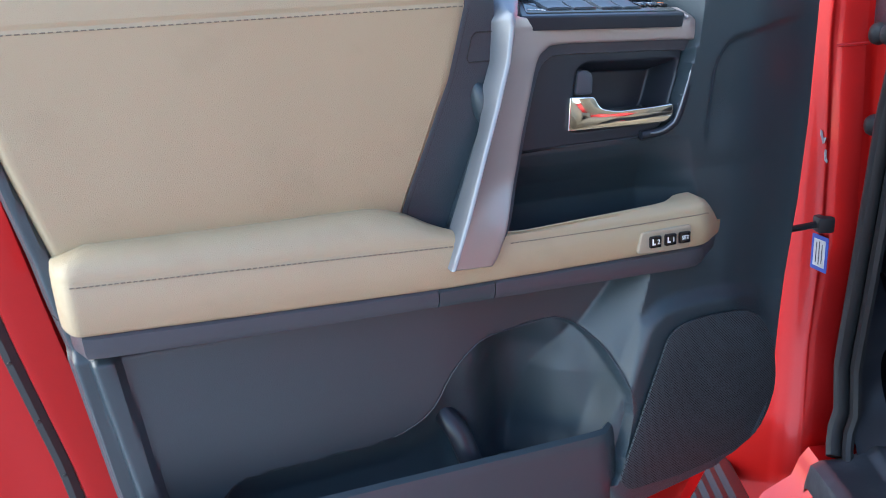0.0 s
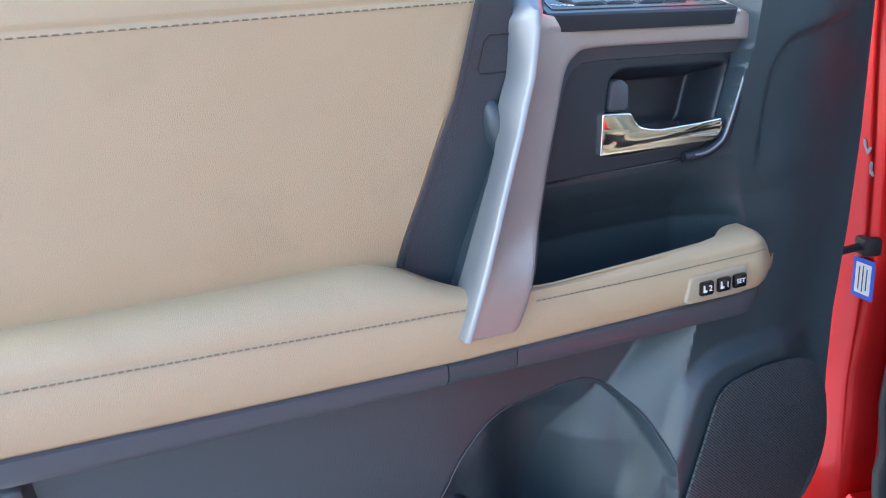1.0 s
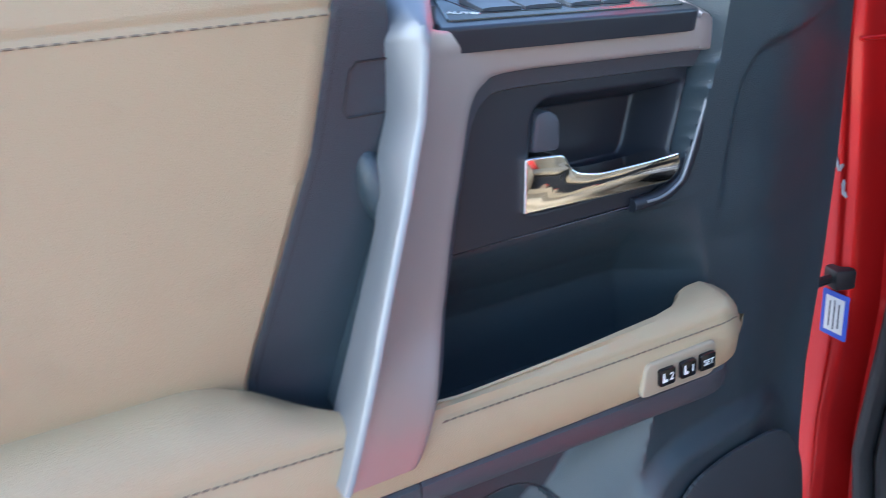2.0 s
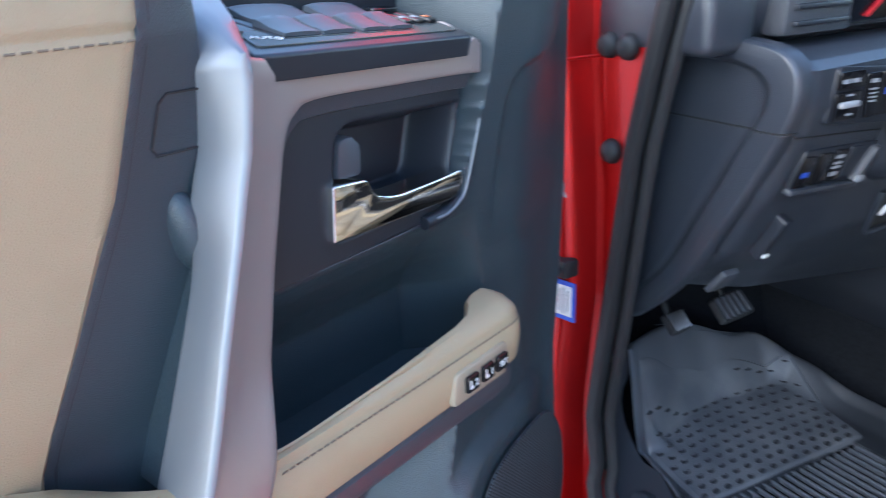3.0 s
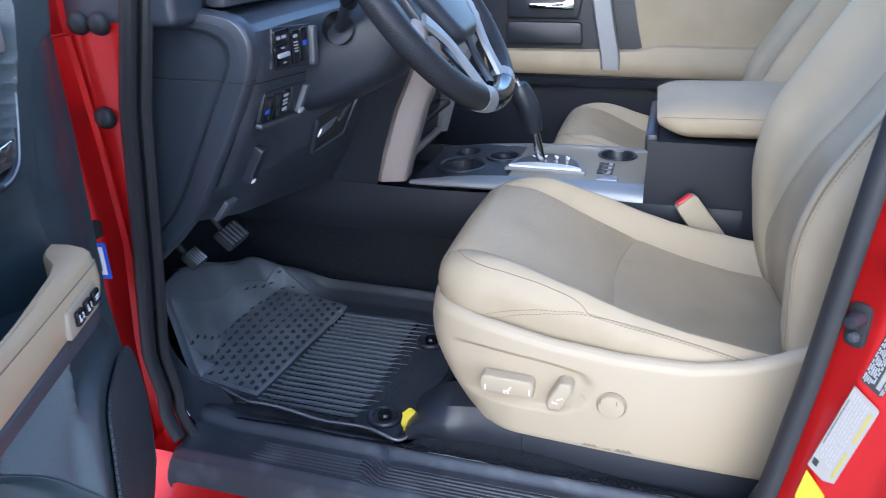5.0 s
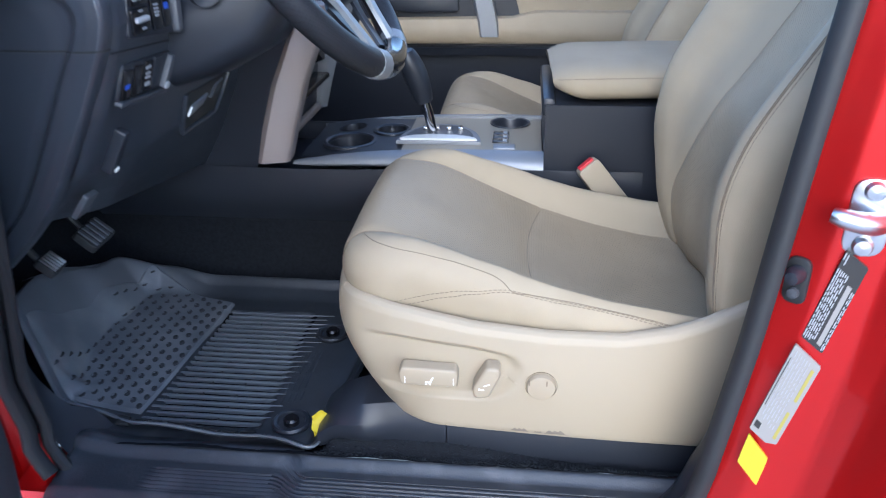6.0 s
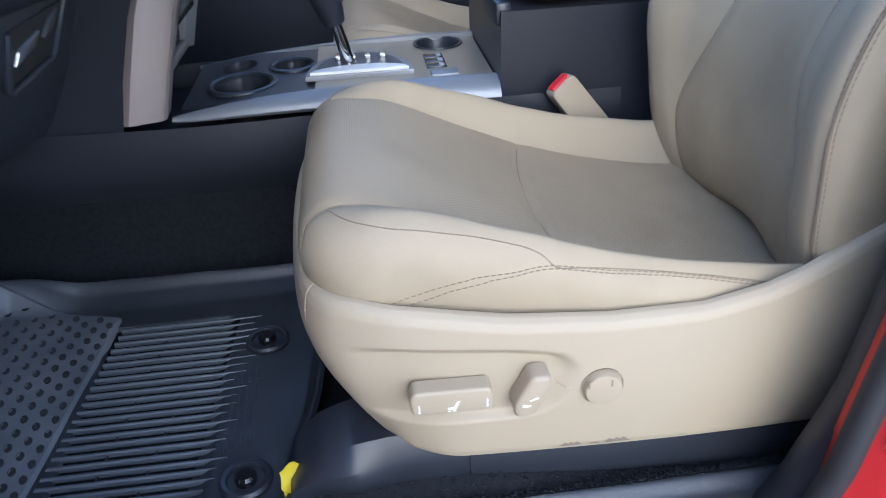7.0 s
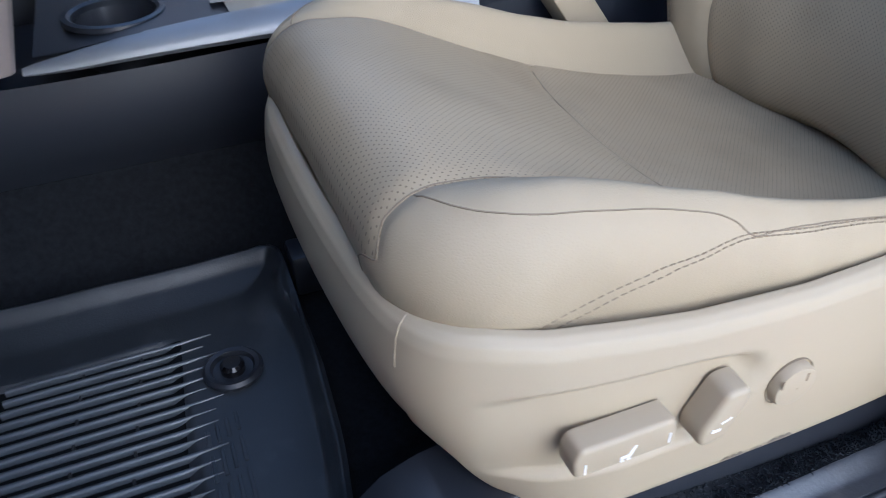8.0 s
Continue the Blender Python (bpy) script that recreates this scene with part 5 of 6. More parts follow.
for k in range(3):
    part("switch_mark", rbox(1.121 + 0.024 * k, 1.135 + 0.024 * k, 0.4315, 0.4385, 0.8090, 0.8100, 0.0003), PALE, plate)
part("power_socket", rbox(1.080, 1.108, 0.415, 0.455, 0.803, 0.8100, 0.003), BRIGHT, plate, "silver socket flap")

gs = thing("gear_shifter", "black leather gear shifter with chrome stalk", "gear shifter", pose(1.15, 0.57, 0.82))
part("stalk", tube([(1.15, 0.57, 0.815), (1.148, 0.577, 0.85), (1.145, 0.584, 0.88)], lambda t: 0.010 - 0.002 * t, 14), CHROME, gs, "chrome stalk")
part("knob", tube(spline([(1.145, 0.584, 0.875), (1.142, 0.59, 0.90), (1.138, 0.600, 0.93), (1.134, 0.612, 0.955), (1.132, 0.617, 0.966)], 6), lambda t: 0.012 + 0.010 * math.sin(math.pi * min(1, 0.1 + 0.78 * t)), 16), SMOOTH, gs, "black leather grip")
part("knob_cap", tube([(1.146, 0.588, 0.878), (1.152, 0.60, 0.93), (1.142, 0.622, 0.974), (1.133, 0.622, 0.975)], 0.005, 8), CHROME, gs, "chrome inlay")

# console box with padded lid
box = thing("console_box", "charcoal console box under a tan padded lid", "console box", pose(1.17, 0.2, 0.6))
part("box", loft([[(1.028, y, 0.66), (1.026, y, 0.902), (1.31, y, 0.902), (1.31, y, 0.66)] for y in (0.366, 0.352, 0.25, -0.05)]), SMOOTH, box, "charcoal plastic box")


def lid(u, v):
    y = 0.360 - 0.41 * u
    a = 2 * math.pi * v
    c, s = math.cos(a), math.sin(a)
    e = 0.6
    hx, hz = 0.146, 0.031
    k = 1 - 0.45 * max(0, (0.12 - u) / 0.12) ** 2.2
    y -= 0.026 * sstep(0.2, -1.0, s) * sstep(0.35, 0.0, u)
    x = 1.170 + hx * k ** 0.3 * (abs(c) ** e) * (1 if c >= 0 else -1)
    z = 0.931 + 0.004 * sstep(0, 0.5, u) + hz * k * (abs(s) ** e) * (1 if s >= 0 else -1)
    return (x, y + 0.004 * c, z)


bm = surf(lid, 40, 48, True)
bmesh.ops.holes_fill(bm, edges=[e for e in bm.edges if e.is_boundary])
part("lid", bm, SEAT, box, "tan padded leather lid")
part("lid_latch", rbox(1.034, 1.30, 0.350, 0.372, 0.880, 0.912, 0.006), SMOOTH, box)
part("lid_seam", tube([Vector(lid(u, 0.46)) + Vector((-0.0004, 0, 0.0004)) for u in np.linspace(0.02, 0.95, 40)], 0.0007, 5), SEAM, box)

# ---- dashboard ----
dash = thing("dashboard", "charcoal moulded plastic dashboard across the cabin", "dashboard", pose(1.17, 0.95, 0.9))
FR = [(0.785, 0.965), (0.80, 0.955), (0.85, 0.925), (0.93, 0.888), (1.0, 0.862), (1.07, 0.845), (1.10, 0.838), (1.135, 0.842), (1.142, 0.855), (1.150, 0.885), (1.152, 0.92)]


LEAN = [(0.785, 0.06), (0.85, 0.042), (0.93, 0.02), (1.0, 0.006), (1.07, -0.004), (1.152, -0.008)]


def face_y(z, x=0.9):
    """The lower panel leans further back near its outer end."""
    return table(z, FR) + table(z, LEAN) * sstep(0.70, 0.58, x)


def low_edge(x, z):
    """The panel's lower edge falls towards the console."""
    zb = 0.862 - 0.15 * (x - 0.55)
    return z if z > 0.93 else zb + (z - 0.785) / 0.145 * (0.93 - zb)


def dash_face(u, v):
    n = len(FR) - 1
    k = v * n
    i = min(int(k), n - 1)
    z = FR[i][0] + (FR[i + 1][0] - FR[i][0]) * (k - i)
    y = FR[i][1] + (FR[i + 1][1] - FR[i][1]) * (k - i)
    xl = 0.567 + 0.012 * sstep(1.0, 0.80, z)
    x = xl + (1.03 - xl) * u
    z = low_edge(x, z)
    return (x, y + table(z, LEAN) * sstep(0.70, 0.58, x) + 0.010 * sstep(0.03, 0.0, u), z)


part("lower_panel", surf(dash_face, 60, 80), DASH, dash, "charcoal lower dash panel")


END_OUT = curve_at([(1.035, 0.803), (0.985, 0.850), (0.938, 0.905), (0.885, 0.99), (0.854, 1.05), (0.836, 1.09), (0.831, 1.118), (0.838, 1.142), (0.862, 1.157), (0.92, 1.163), (1.0, 1.158), (1.085, 1.150)])
END_IN = curve_at([(1.066, 0.812), (1.018, 0.856), (0.974, 0.905), (0.924, 0.99), (0.892, 1.05), (0.872, 1.085), (0.864, 1.106), (0.868, 1.124), (0.888, 1.136), (0.93, 1.141), (1.0, 1.140), (1.085, 1.136)])


def dash_end(u, v):
    """The outer end: a rolled edge, a broad band, a step, and the sunk panel inside it."""
    a, b = END_OUT(v), END_IN(v)
    c = Vector((1.10, 0.80 + 0.34 * v))
    k = [(0.0, 0.0, 0.572), (0.05, 0.02, 0.5635), (0.10, 0.07, 0.5575), (0.16, 0.16, 0.5535), (0.30, 0.55, 0.5515), (0.42, 0.88, 0.5510), (0.46, 0.98, 0.5525), (0.50, 1.06, 0.5575), (0.54, 1.14, 0.5580), (0.62, 1.3, 0.5565), (1.0, 3.0, 0.560)]
    d, x = table(u, [(q[0], q[1]) for q in k]), table(u, [(q[0], q[2]) for q in k])
    q = a.lerp(b, d) if d <= 1 else b.lerp(c, min(1.0, (d - 1) / 2.0))
    return (x + 0.010 * sstep(1.0, 0.82, q.y), q.x, q.y)


part("end_cap", surf(dash_end, 90, 110), DASH, dash, "charcoal dash end panel")


def end_gap(z):
    """The seam across the end cap at about that height."""
    line = []
    for u in np.linspace(0.0, 0.9, 30):
        lo, hi = 0.0, 0.8
        for _ in range(20):
            mid = (lo + hi) / 2
            lo, hi = (mid, hi) if dash_end(u, mid)[2] < z else (lo, mid)
        q = Vector(dash_end(u, lo))
        line.append(q + Vector((-0.0004, -0.0004, 0)))
    return line


part("panel_gap", tube(end_gap(1.077), 0.0010, 5), PRINT, dash)
part("panel_gap_edge", tube([q + Vector((-0.0002, 0, -0.0016)) for q in end_gap(1.077)], 0.0005, 5), GREY, dash)
part("dash_top", surf(lambda u, v: (0.505 + 1.325 * u, 0.90 + 0.42 * v, 1.235 + 0.03 * math.sin(math.pi * v)), 10, 8), DASH, dash)
part("upper_panel", surf(lambda u, v: (0.512 + 1.293 * u, 0.925 - 0.02 * math.sin(math.pi * v), 1.150 + 0.085 * v), 20, 8), DASH, dash)
part("dash_corner", rbox(0.506, 0.575, 0.900, 1.06, 1.146, 1.243, 0.012, 3), DASH, dash)
part("far_panel", surf(lambda u, v: (1.30 + 0.52 * u, 0.98 - 0.10 * v, 0.86 + 0.30 * v), 8, 8), DASH, dash)
part("vent_frame", rbox(0.595, 0.70, 0.885, 0.915, 1.160, 1.235, 0.006), GREY, dash, "grey air vent frame")
for k in range(4):
    part("vent_slat", rbox(0.605, 0.69, 0.880, 0.90, 1.170 + 0.016 * k, 1.175 + 0.016 * k, 0.001), SMOOTH, dash)

# switch groups on the lower panel
def dash_m(x, z):
    dz = 0.01
    s = Vector((0, face_y(z + dz, x) - face_y(z - dz, x), 2 * dz)).normalized()
    return facing((x, face_y(z, x), z), (1, 0, 0), s)


def plate_on(name, m, pts, r, t, mat, parent, label="", base=0.0, bev=0.0012):
    return part(name, slab(rpoly(pts, r), t, min(bev, t * 0.45), m=m @ Matrix.Translation((0, 0, base))), mat, parent, label)


def box4(x, z, w, h):
    return [(x, z), (x + w, z), (x + w, z + h), (x, z + h)]


m0 = dash_m(0.660, 1.104)
up = plate_on("switch_bank", m0, [(-0.060, -0.022), (0.062, -0.034), (0.068, 0.022), (-0.048, 0.032)], 0.006, 0.004, SMOOTH, dash, "black switch bank")
for x, z, w, h in ((-0.050, 0.010, 0.040, 0.017), (-0.052, -0.020, 0.040, 0.027), (-0.004, -0.022, 0.022, 0.044), (0.022, -0.022, 0.020, 0.044)):
    plate_on("switch", m0, box4(x, z, w, h), 0.003, 0.004, GLOSS, up, "black switch", 0.0035)
plate_on("rocker", m0, box4(-0.047, -0.008, 0.030, 0.006), 0.003, 0.004, PALE, up, "pale rocker paddle", 0.0070, 0.0018)
for x, z, w, h in ((-0.046, 0.0155, 0.010, 0.004), (-0.032, 0.0155, 0.012, 0.004), (-0.036, 0.003, 0.010, 0.002), (-0.034, -0.016, 0.010, 0.002), (0.000, 0.012, 0.012, 0.004), (0.000, 0.005, 0.012, 0.002), (0.000, 0.001, 0.012, 0.0016), (0.000, -0.003, 0.012, 0.0016), (0.001, -0.007, 0.010, 0.002)):
    plate_on("print_bar", m0, box4(x, z, w, h), 0.0004, 0.0004, PALE, up, "", 0.0074, 0)
plate_on("print_bar", m0, box4(0.026, -0.002, 0.011, 0.007), 0.0006, 0.0004, BLUE, up, "", 0.0074, 0)
plate_on("bank_cap", m0, [(0.046, -0.033), (0.062, -0.034), (0.068, 0.020), (0.052, 0.022)], [0.008, 0.006, 0.006, 0.008], 0.013, GREY, up, "grey rounded end cap", 0.0, 0.005)
m0 = dash_m(0.655, 1.030)
lo = plate_on("switch_bank", m0, [(-0.066, -0.016), (0.052, -0.027), (0.074, 0.018), (-0.056, 0.026)], 0.005, 0.003, SMOOTH, dash, "black switch bank")
plate_on("bank_lip", m0, [(-0.066, -0.022), (0.052, -0.033), (0.056, -0.026), (-0.064, -0.015)], 0.003, 0.009, DASH, lo, "", 0.0, 0.003)
for x in (-0.060, -0.034, -0.008, 0.016):
    plate_on("switch", m0, [(x, -0.016), (x + 0.022, -0.018), (x + 0.024, 0.018), (x + 0.003, 0.020)], 0.002, 0.003, GLOSS if x < 0.016 else SMOOTH, lo, "black switch", 0.0025)
plate_on("print_bar", m0, box4(-0.054, -0.004, 0.011, 0.006), 0.001, 0.0004, BLUE, lo, "", 0.0054, 0)
for z, h in ((0.010, 0.004), (0.003, 0.003), (-0.002, 0.003), (-0.011, 0.005)):
    plate_on("print_bar", m0, box4(-0.005, z, 0.013, h), 0.001, 0.0004, PALE, lo, "", 0.0054, 0)
plate_on("slide_lever", m0, [(0.040, -0.024), (0.054, -0.026), (0.070, 0.014), (0.058, 0.016)], 0.004, 0.010, GREY, lo, "grey slide lever", 0.0, 0.004)
plate_on("lever_tip", m0, [(0.040, -0.024), (0.054, -0.026), (0.057, -0.018), (0.043, -0.015)], 0.003, 0.0008, PALE, lo, "", 0.0101, 0.0003)
part("latch_plate", slab(rpoly([(-0.016, -0.018), (0.014, -0.018), (0.017, 0.014), (-0.010, 0.016)], 0.003), 0.007, 0.002, m=dash_m(0.606, 0.885)), GREY, dash)
part("panel_gap", tube([(x, face_y(1.0725 - 0.085 * (x - 0.567), x) - 0.0006, 1.0725 - 0.085 * (x - 0.567)) for x in np.linspace(0.567, 0.83, 20)], 0.0011, 5), PRINT, dash)
part("bonnet_release", slab(rpoly([(-0.010, -0.03), (0.008, -0.03), (0.010, 0.028), (-0.004, 0.028)], 0.004), 0.014, 0.004, m=dash_m(0.616, 0.952)), SMOOTH, dash, "black bonnet release lever")
part("release_tip", slab(rpoly([(-0.004, -0.027), (0.006, -0.027), (0.006, -0.021), (-0.004, -0.021)], 0.002), 0.0155, 0.001, m=dash_m(0.616, 0.952)), WHITE, dash)
# open slot under the column, framed by a raised lip
SLOT = dash_m(0.800, 0.945)
opening = part("tray_opening", slab(rpoly([(0.0, -0.030), (0.125, -0.030), (0.150, 0.026), (-0.008, 0.030)], 0.006), 0.002, 0.0008, m=SLOT), PRINT, dash, "dark open slot under the column")
part("slot_lip", tube([SLOT @ Vector(q) for q in ((-0.010, 0.030, 0.002), (0.0, -0.030, 0.003), (0.005, -0.034, 0.003), (0.122, -0.034, 0.003), (0.130, -0.030, 0.003), (0.152, 0.026, 0.002))], 0.004, 8), DASH, opening)
part("slot_bracket", slab(rpoly([(0.01, -0.010), (0.06, -0.002), (0.075, 0.012), (0.018, 0.006)], 0.003), 0.005, 0.001, m=SLOT), STEEL, opening, "zinc bracket inside the slot")
part("slot_bracket", slab(rpoly([(0.085, 0.0), (0.115, 0.006), (0.128, 0.024), (0.100, 0.018)], 0.003), 0.006, 0.001, m=SLOT), GREY, opening)

# steering column, wheel and gauges
col = thing("steering_column", "charcoal steering column shroud", "steering column", pose(0.81, 0.85, 1.05))
WC = Vector((0.81, 0.692, 1.158))
ax = Vector((0, -math.cos(0.66), math.sin(0.66))).normalized()
side_v, up_v = Vector((1, 0, 0)), ax.cross(Vector((1, 0, 0))) * -1
if up_v.z < 0:
    up_v = -up_v
rings = []
for d, hw, hh, dn in ((0.24, 0.092, 0.050, 0.022), (0.17, 0.090, 0.060, 0.004), (0.10, 0.080, 0.062, -0.006), (0.055, 0.072, 0.056, 0.0), (0.05, 0.056, 0.042, 0.0)):
    c = WC - ax * d + up_v * dn
    rings.append([c + side_v * hw * math.copysign(abs(math.cos(a)) ** 0.7, math.cos(a)) + up_v * hh * math.copysign(abs(math.sin(a)) ** 0.7, math.sin(a)) for a in np.linspace(0, 2 * math.pi, 28, endpoint=False)])
part("shroud", loft(rings), SMOOTH, col, "charcoal column shroud")
part("stalk_boot", lathe([(0.0004, 0.012), (0.016, 0.012), (0.021, 0.006), (0.023, -0.01)], 24, facing((0.735, 0.795, 1.118), (0, 1, 0.2), (0.3, 0.2, 1))), GLOSS, col)
part("stalk", tube([(0.735, 0.795, 1.12), (0.71, 0.775, 1.145), (0.685, 0.755, 1.165)], 0.008, 12), SMOOTH, col, "black indicator stalk")
part("stalk_end", tube([(0.690, 0.759, 1.161), (0.676, 0.748, 1.172), (0.668, 0.742, 1.179)], 0.0125, 14), GLOSS, col)
wh = thing("steering_wheel", "black leather steering wheel with silver spokes", "steering wheel", Matrix.Translation(WC))


def rim_p(a, r=0.178, out=0.0):
    return WC + r * (math.cos(a) * side_v + math.sin(a) * up_v) + ax * out


part("rim", tube([rim_p(a) for a in np.linspace(0, 2 * math.pi, 72, endpoint=False)], 0.0185, 14, True), dotted("rim_leather", (0.02, 0.021, 0.025), (0.008, 0.008, 0.009), 0.004, 0.2, 0.42, axes=(0, 2)), wh, "black leather rim")
part("rim_lower", tube([rim_p(a) for a in np.linspace(math.radians(252), math.radians(288), 14)], 0.0191, 14), GLOSS, wh, "smooth lower rim section")
for a in (249, 291):
    part("rim_inlay", tube([rim_p(math.radians(a - 4)), rim_p(math.radians(a)), rim_p(math.radians(a + 4))], 0.0196, 14), BRIGHT, wh, "silver rim inlay")
hub = part("airbag_cover", slab(rpoly([(-0.070, 0.058), (0.070, 0.058), (0.084, 0.0), (0.046, -0.086), (-0.046, -0.086), (-0.084, 0.0)], 0.022), 0.034, 0.014, 4, m=facing(WC - ax * 0.006, side_v, up_v)), SMOOTH, wh, "dark grey airbag cover")
part("emblem", lathe([(0.0004, 0.034), (0.011, 0.033), (0.013, 0.029)], 24, facing(WC + up_v * 0.012, side_v, up_v) @ Matrix.Diagonal((1.3, 1, 1, 1))), CHROME, hub, "chrome oval emblem")
def polar(a, r, out=0.0):
    return WC + r * (math.cos(radians(a)) * side_v + math.sin(radians(a)) * up_v) + ax * out


def spoke_plate(pts, w, t):
    """A flat curved strip along points of the wheel's plane."""
    q = spline(pts, 8)
    rings = []
    for i, c in enumerate(q):
        d = (q[min(i + 1, len(q) - 1)] - q[max(i - 1, 0)]).normalized()
        n = ax.cross(d).normalized()
        h = w * (1 - 0.25 * math.sin(math.pi * i / (len(q) - 1))) / 2
        rings.append([c - n * h, c - n * h * 0.9 + ax * t, c + ax * (t * 1.35), c + n * h * 0.9 + ax * t, c + n * h, c - ax * t * 0.4])
    return loft(rings)


for a in (200, 340):
    part("spoke", tube([polar(a, 0.055), polar(a, 0.12, 0.004), polar(a, 0.170)], 0.014, 10, flat=0.5), SILVER, wh, "silver spoke")
for sg in (1, -1):
    part("spoke", spoke_plate([polar(270 + sg * 72, 0.118, 0.012), polar(270 + sg * 50, 0.112, 0.012), polar(270 + sg * 32, 0.128, 0.008), polar(270 + sg * 19, 0.168, 0.004)], 0.026, 0.006), BRIGHT, wh, "bright silver lower spoke")
    part("spoke_shadow_panel", spoke_plate([polar(270 + sg * 40, 0.095, -0.004), polar(270 + sg * 22, 0.118, -0.006), polar(270 + sg * 8, 0.160, -0.004)], 0.030, 0.004), SMOOTH, wh, "black spoke infill")
for sg in (1, -1):
    part("thumb_pad", slab(rpoly([(-0.018, -0.03), (0.018, -0.03), (0.018, 0.03), (-0.018, 0.03)], 0.008), 0.012, 0.003, m=facing(WC + side_v * 0.095 * sg - up_v * 0.01, side_v, up_v)), SMOOTH, wh, "black thumb switch pad")
    part("thumb_mark", slab([(-0.008, 0.004), (0.008, 0.004), (0.008, 0.012), (-0.008, 0.012)], 0.013, 0.0003, m=facing(WC + side_v * 0.095 * sg - up_v * 0.01, side_v, up_v)), WHITE, wh)

gauge = thing("gauge_cluster", "gauge cluster behind the wheel with red needles", "gauge cluster", pose(0.81, 0.93, 1.2))
part("cluster_hood", rbox(0.68, 0.96, 0.90, 1.0, 1.155, 1.25, 0.02), GREY, gauge)
part("dial_face", slab(rpoly([(0.70, 1.165), (0.94, 1.165), (0.94, 1.24), (0.70, 1.24)], 0.02), 0.003, 0.001, m=Matrix.Translation((0, 0.899, 0)) @ FACE), GLOSS, gauge, "black dial face")
part("needle", slab([(0.735, 1.172), (0.738, 1.170), (0.765, 1.188), (0.763, 1.190)], 0.004, 0, m=Matrix.Translation((0, 0.895, 0)) @ FACE), REDP, gauge, "red needle")

# centre stack with silver uprights
st = thing("center_stack", "charcoal centre stack between satin silver uprights", "center stack", pose(1.17, 0.9, 0.8))
part("lower_crossbar", rbox(1.12, 1.36, 0.838, 0.852, 0.800, 0.814, 0.005), SILVER, st, "silver lower crossbar")
part("stack_shelf", rbox(1.12, 1.36, 0.815, 0.86, 0.868, 0.880, 0.004), GLOSS, st)
part("stack_core", loft([[(1.050, y, z), (1.385, y, z), (1.385, y + 0.25, z), (1.050, y + 0.25, z)] for y, z in ((0.86, 0.78), (0.845, 0.9), (0.80, 1.05), (0.80, 1.22))]), SMOOTH, st)
for sg, lab in ((1, ""), (-1, "")):
    X = lambda x: 1.17 + sg * (x - 1.17) + (0.0 if sg > 0 else 0.115)
    # the near upright turns its broad face to the door, the far one shows only its edge
    if sg > 0:
        prof = [(0.016, 0.014), (0.009, 0.000), (0.010, -0.006), (0.019, -0.038), (0.022, -0.043), (0.028, -0.046), (0.064, -0.044), (0.067, -0.040), (0.067, 0.03)]
    else:
        prof = [(0.012, 0.010), (0.012, 0.003), (0.014, 0.0), (0.024, -0.020), (0.028, -0.021), (0.038, -0.012), (0.041, -0.006), (0.041, 0.03)]
    part("silver_upright", loft([[(X(x + a), y + b, z) for a, b in prof] for x, y, z in ((1.014, 0.862, 0.790), (1.014, 0.845, 0.85), (1.014, 0.820, 0.93), (1.014, 0.785, 1.01), (1.012, 0.755, 1.06))]), SILVER if sg > 0 else BRIGHT, st, "satin silver upright", angle=25)
    part("side_cheek", loft([[(X(x + 0.014), y + 0.009, z), (X(x + 0.010), y + 0.20, z), (X(x + 0.08), y + 0.20, z), (X(x + 0.075), y + 0.026, z)] for x, y, z in ((1.012, 0.862, 0.782), (1.008, 0.845, 0.85), (1.003, 0.818, 0.93), (0.998, 0.78, 1.01), (0.99, 0.75, 1.06))]), SMOOTH, st)
for k in range(3):
    part("stack_knob", lathe([(0.0004, 0.02), (0.018, 0.02), (0.02, 0.0)], 20, facing((1.14 + 0.085 * k, 0.812, 0.945), (1, 0, 0), (0, 0.3, 1))), GLOSS, st, "black heater knob")

# pedals
def pedal(name, x, y, z, w, h, label):
    th = thing(name, label, "pedal", pose(x, y, z))
    m = facing((x, y, z), (1, 0.05, 0), (0, 0.74, 0.67))
    pad = part("pad", slab(rpoly([(-w / 2, -h / 2), (w / 2, -h / 2), (w / 2 * 0.95, h / 2), (-w / 2 * 0.95, h / 2)], 0.006), 0.012, 0.003, m=m), RUBBER, th, "ribbed rubber pad")
    for k in range(5):
        q = -w * 0.36 + w * 0.18 * k
        part("rib", slab(rpoly([(q - w * 0.05, -h * 0.42), (q + w * 0.05, -h * 0.42), (q + w * 0.05, h * 0.42), (q - w * 0.05, h * 0.42)], 0.001), 0.0145, 0.001, m=m), STEEL if w < 0.06 else GREY, pad)
    part("arm", tube([(x, y + 0.004, z), (x + 0.01, y + 0.06, z + 0.06), (x + 0.02, y + 0.10, z + 0.22)], 0.005, 8), RUBBER, th)


pedal("parking_brake_pedal", 0.643, 1.035, 0.772, 0.034, 0.030, "black ribbed parking brake pedal")
pedal("brake_pedal", 0.745, 1.03, 0.770, 0.064, 0.038, "black textured brake pedal")

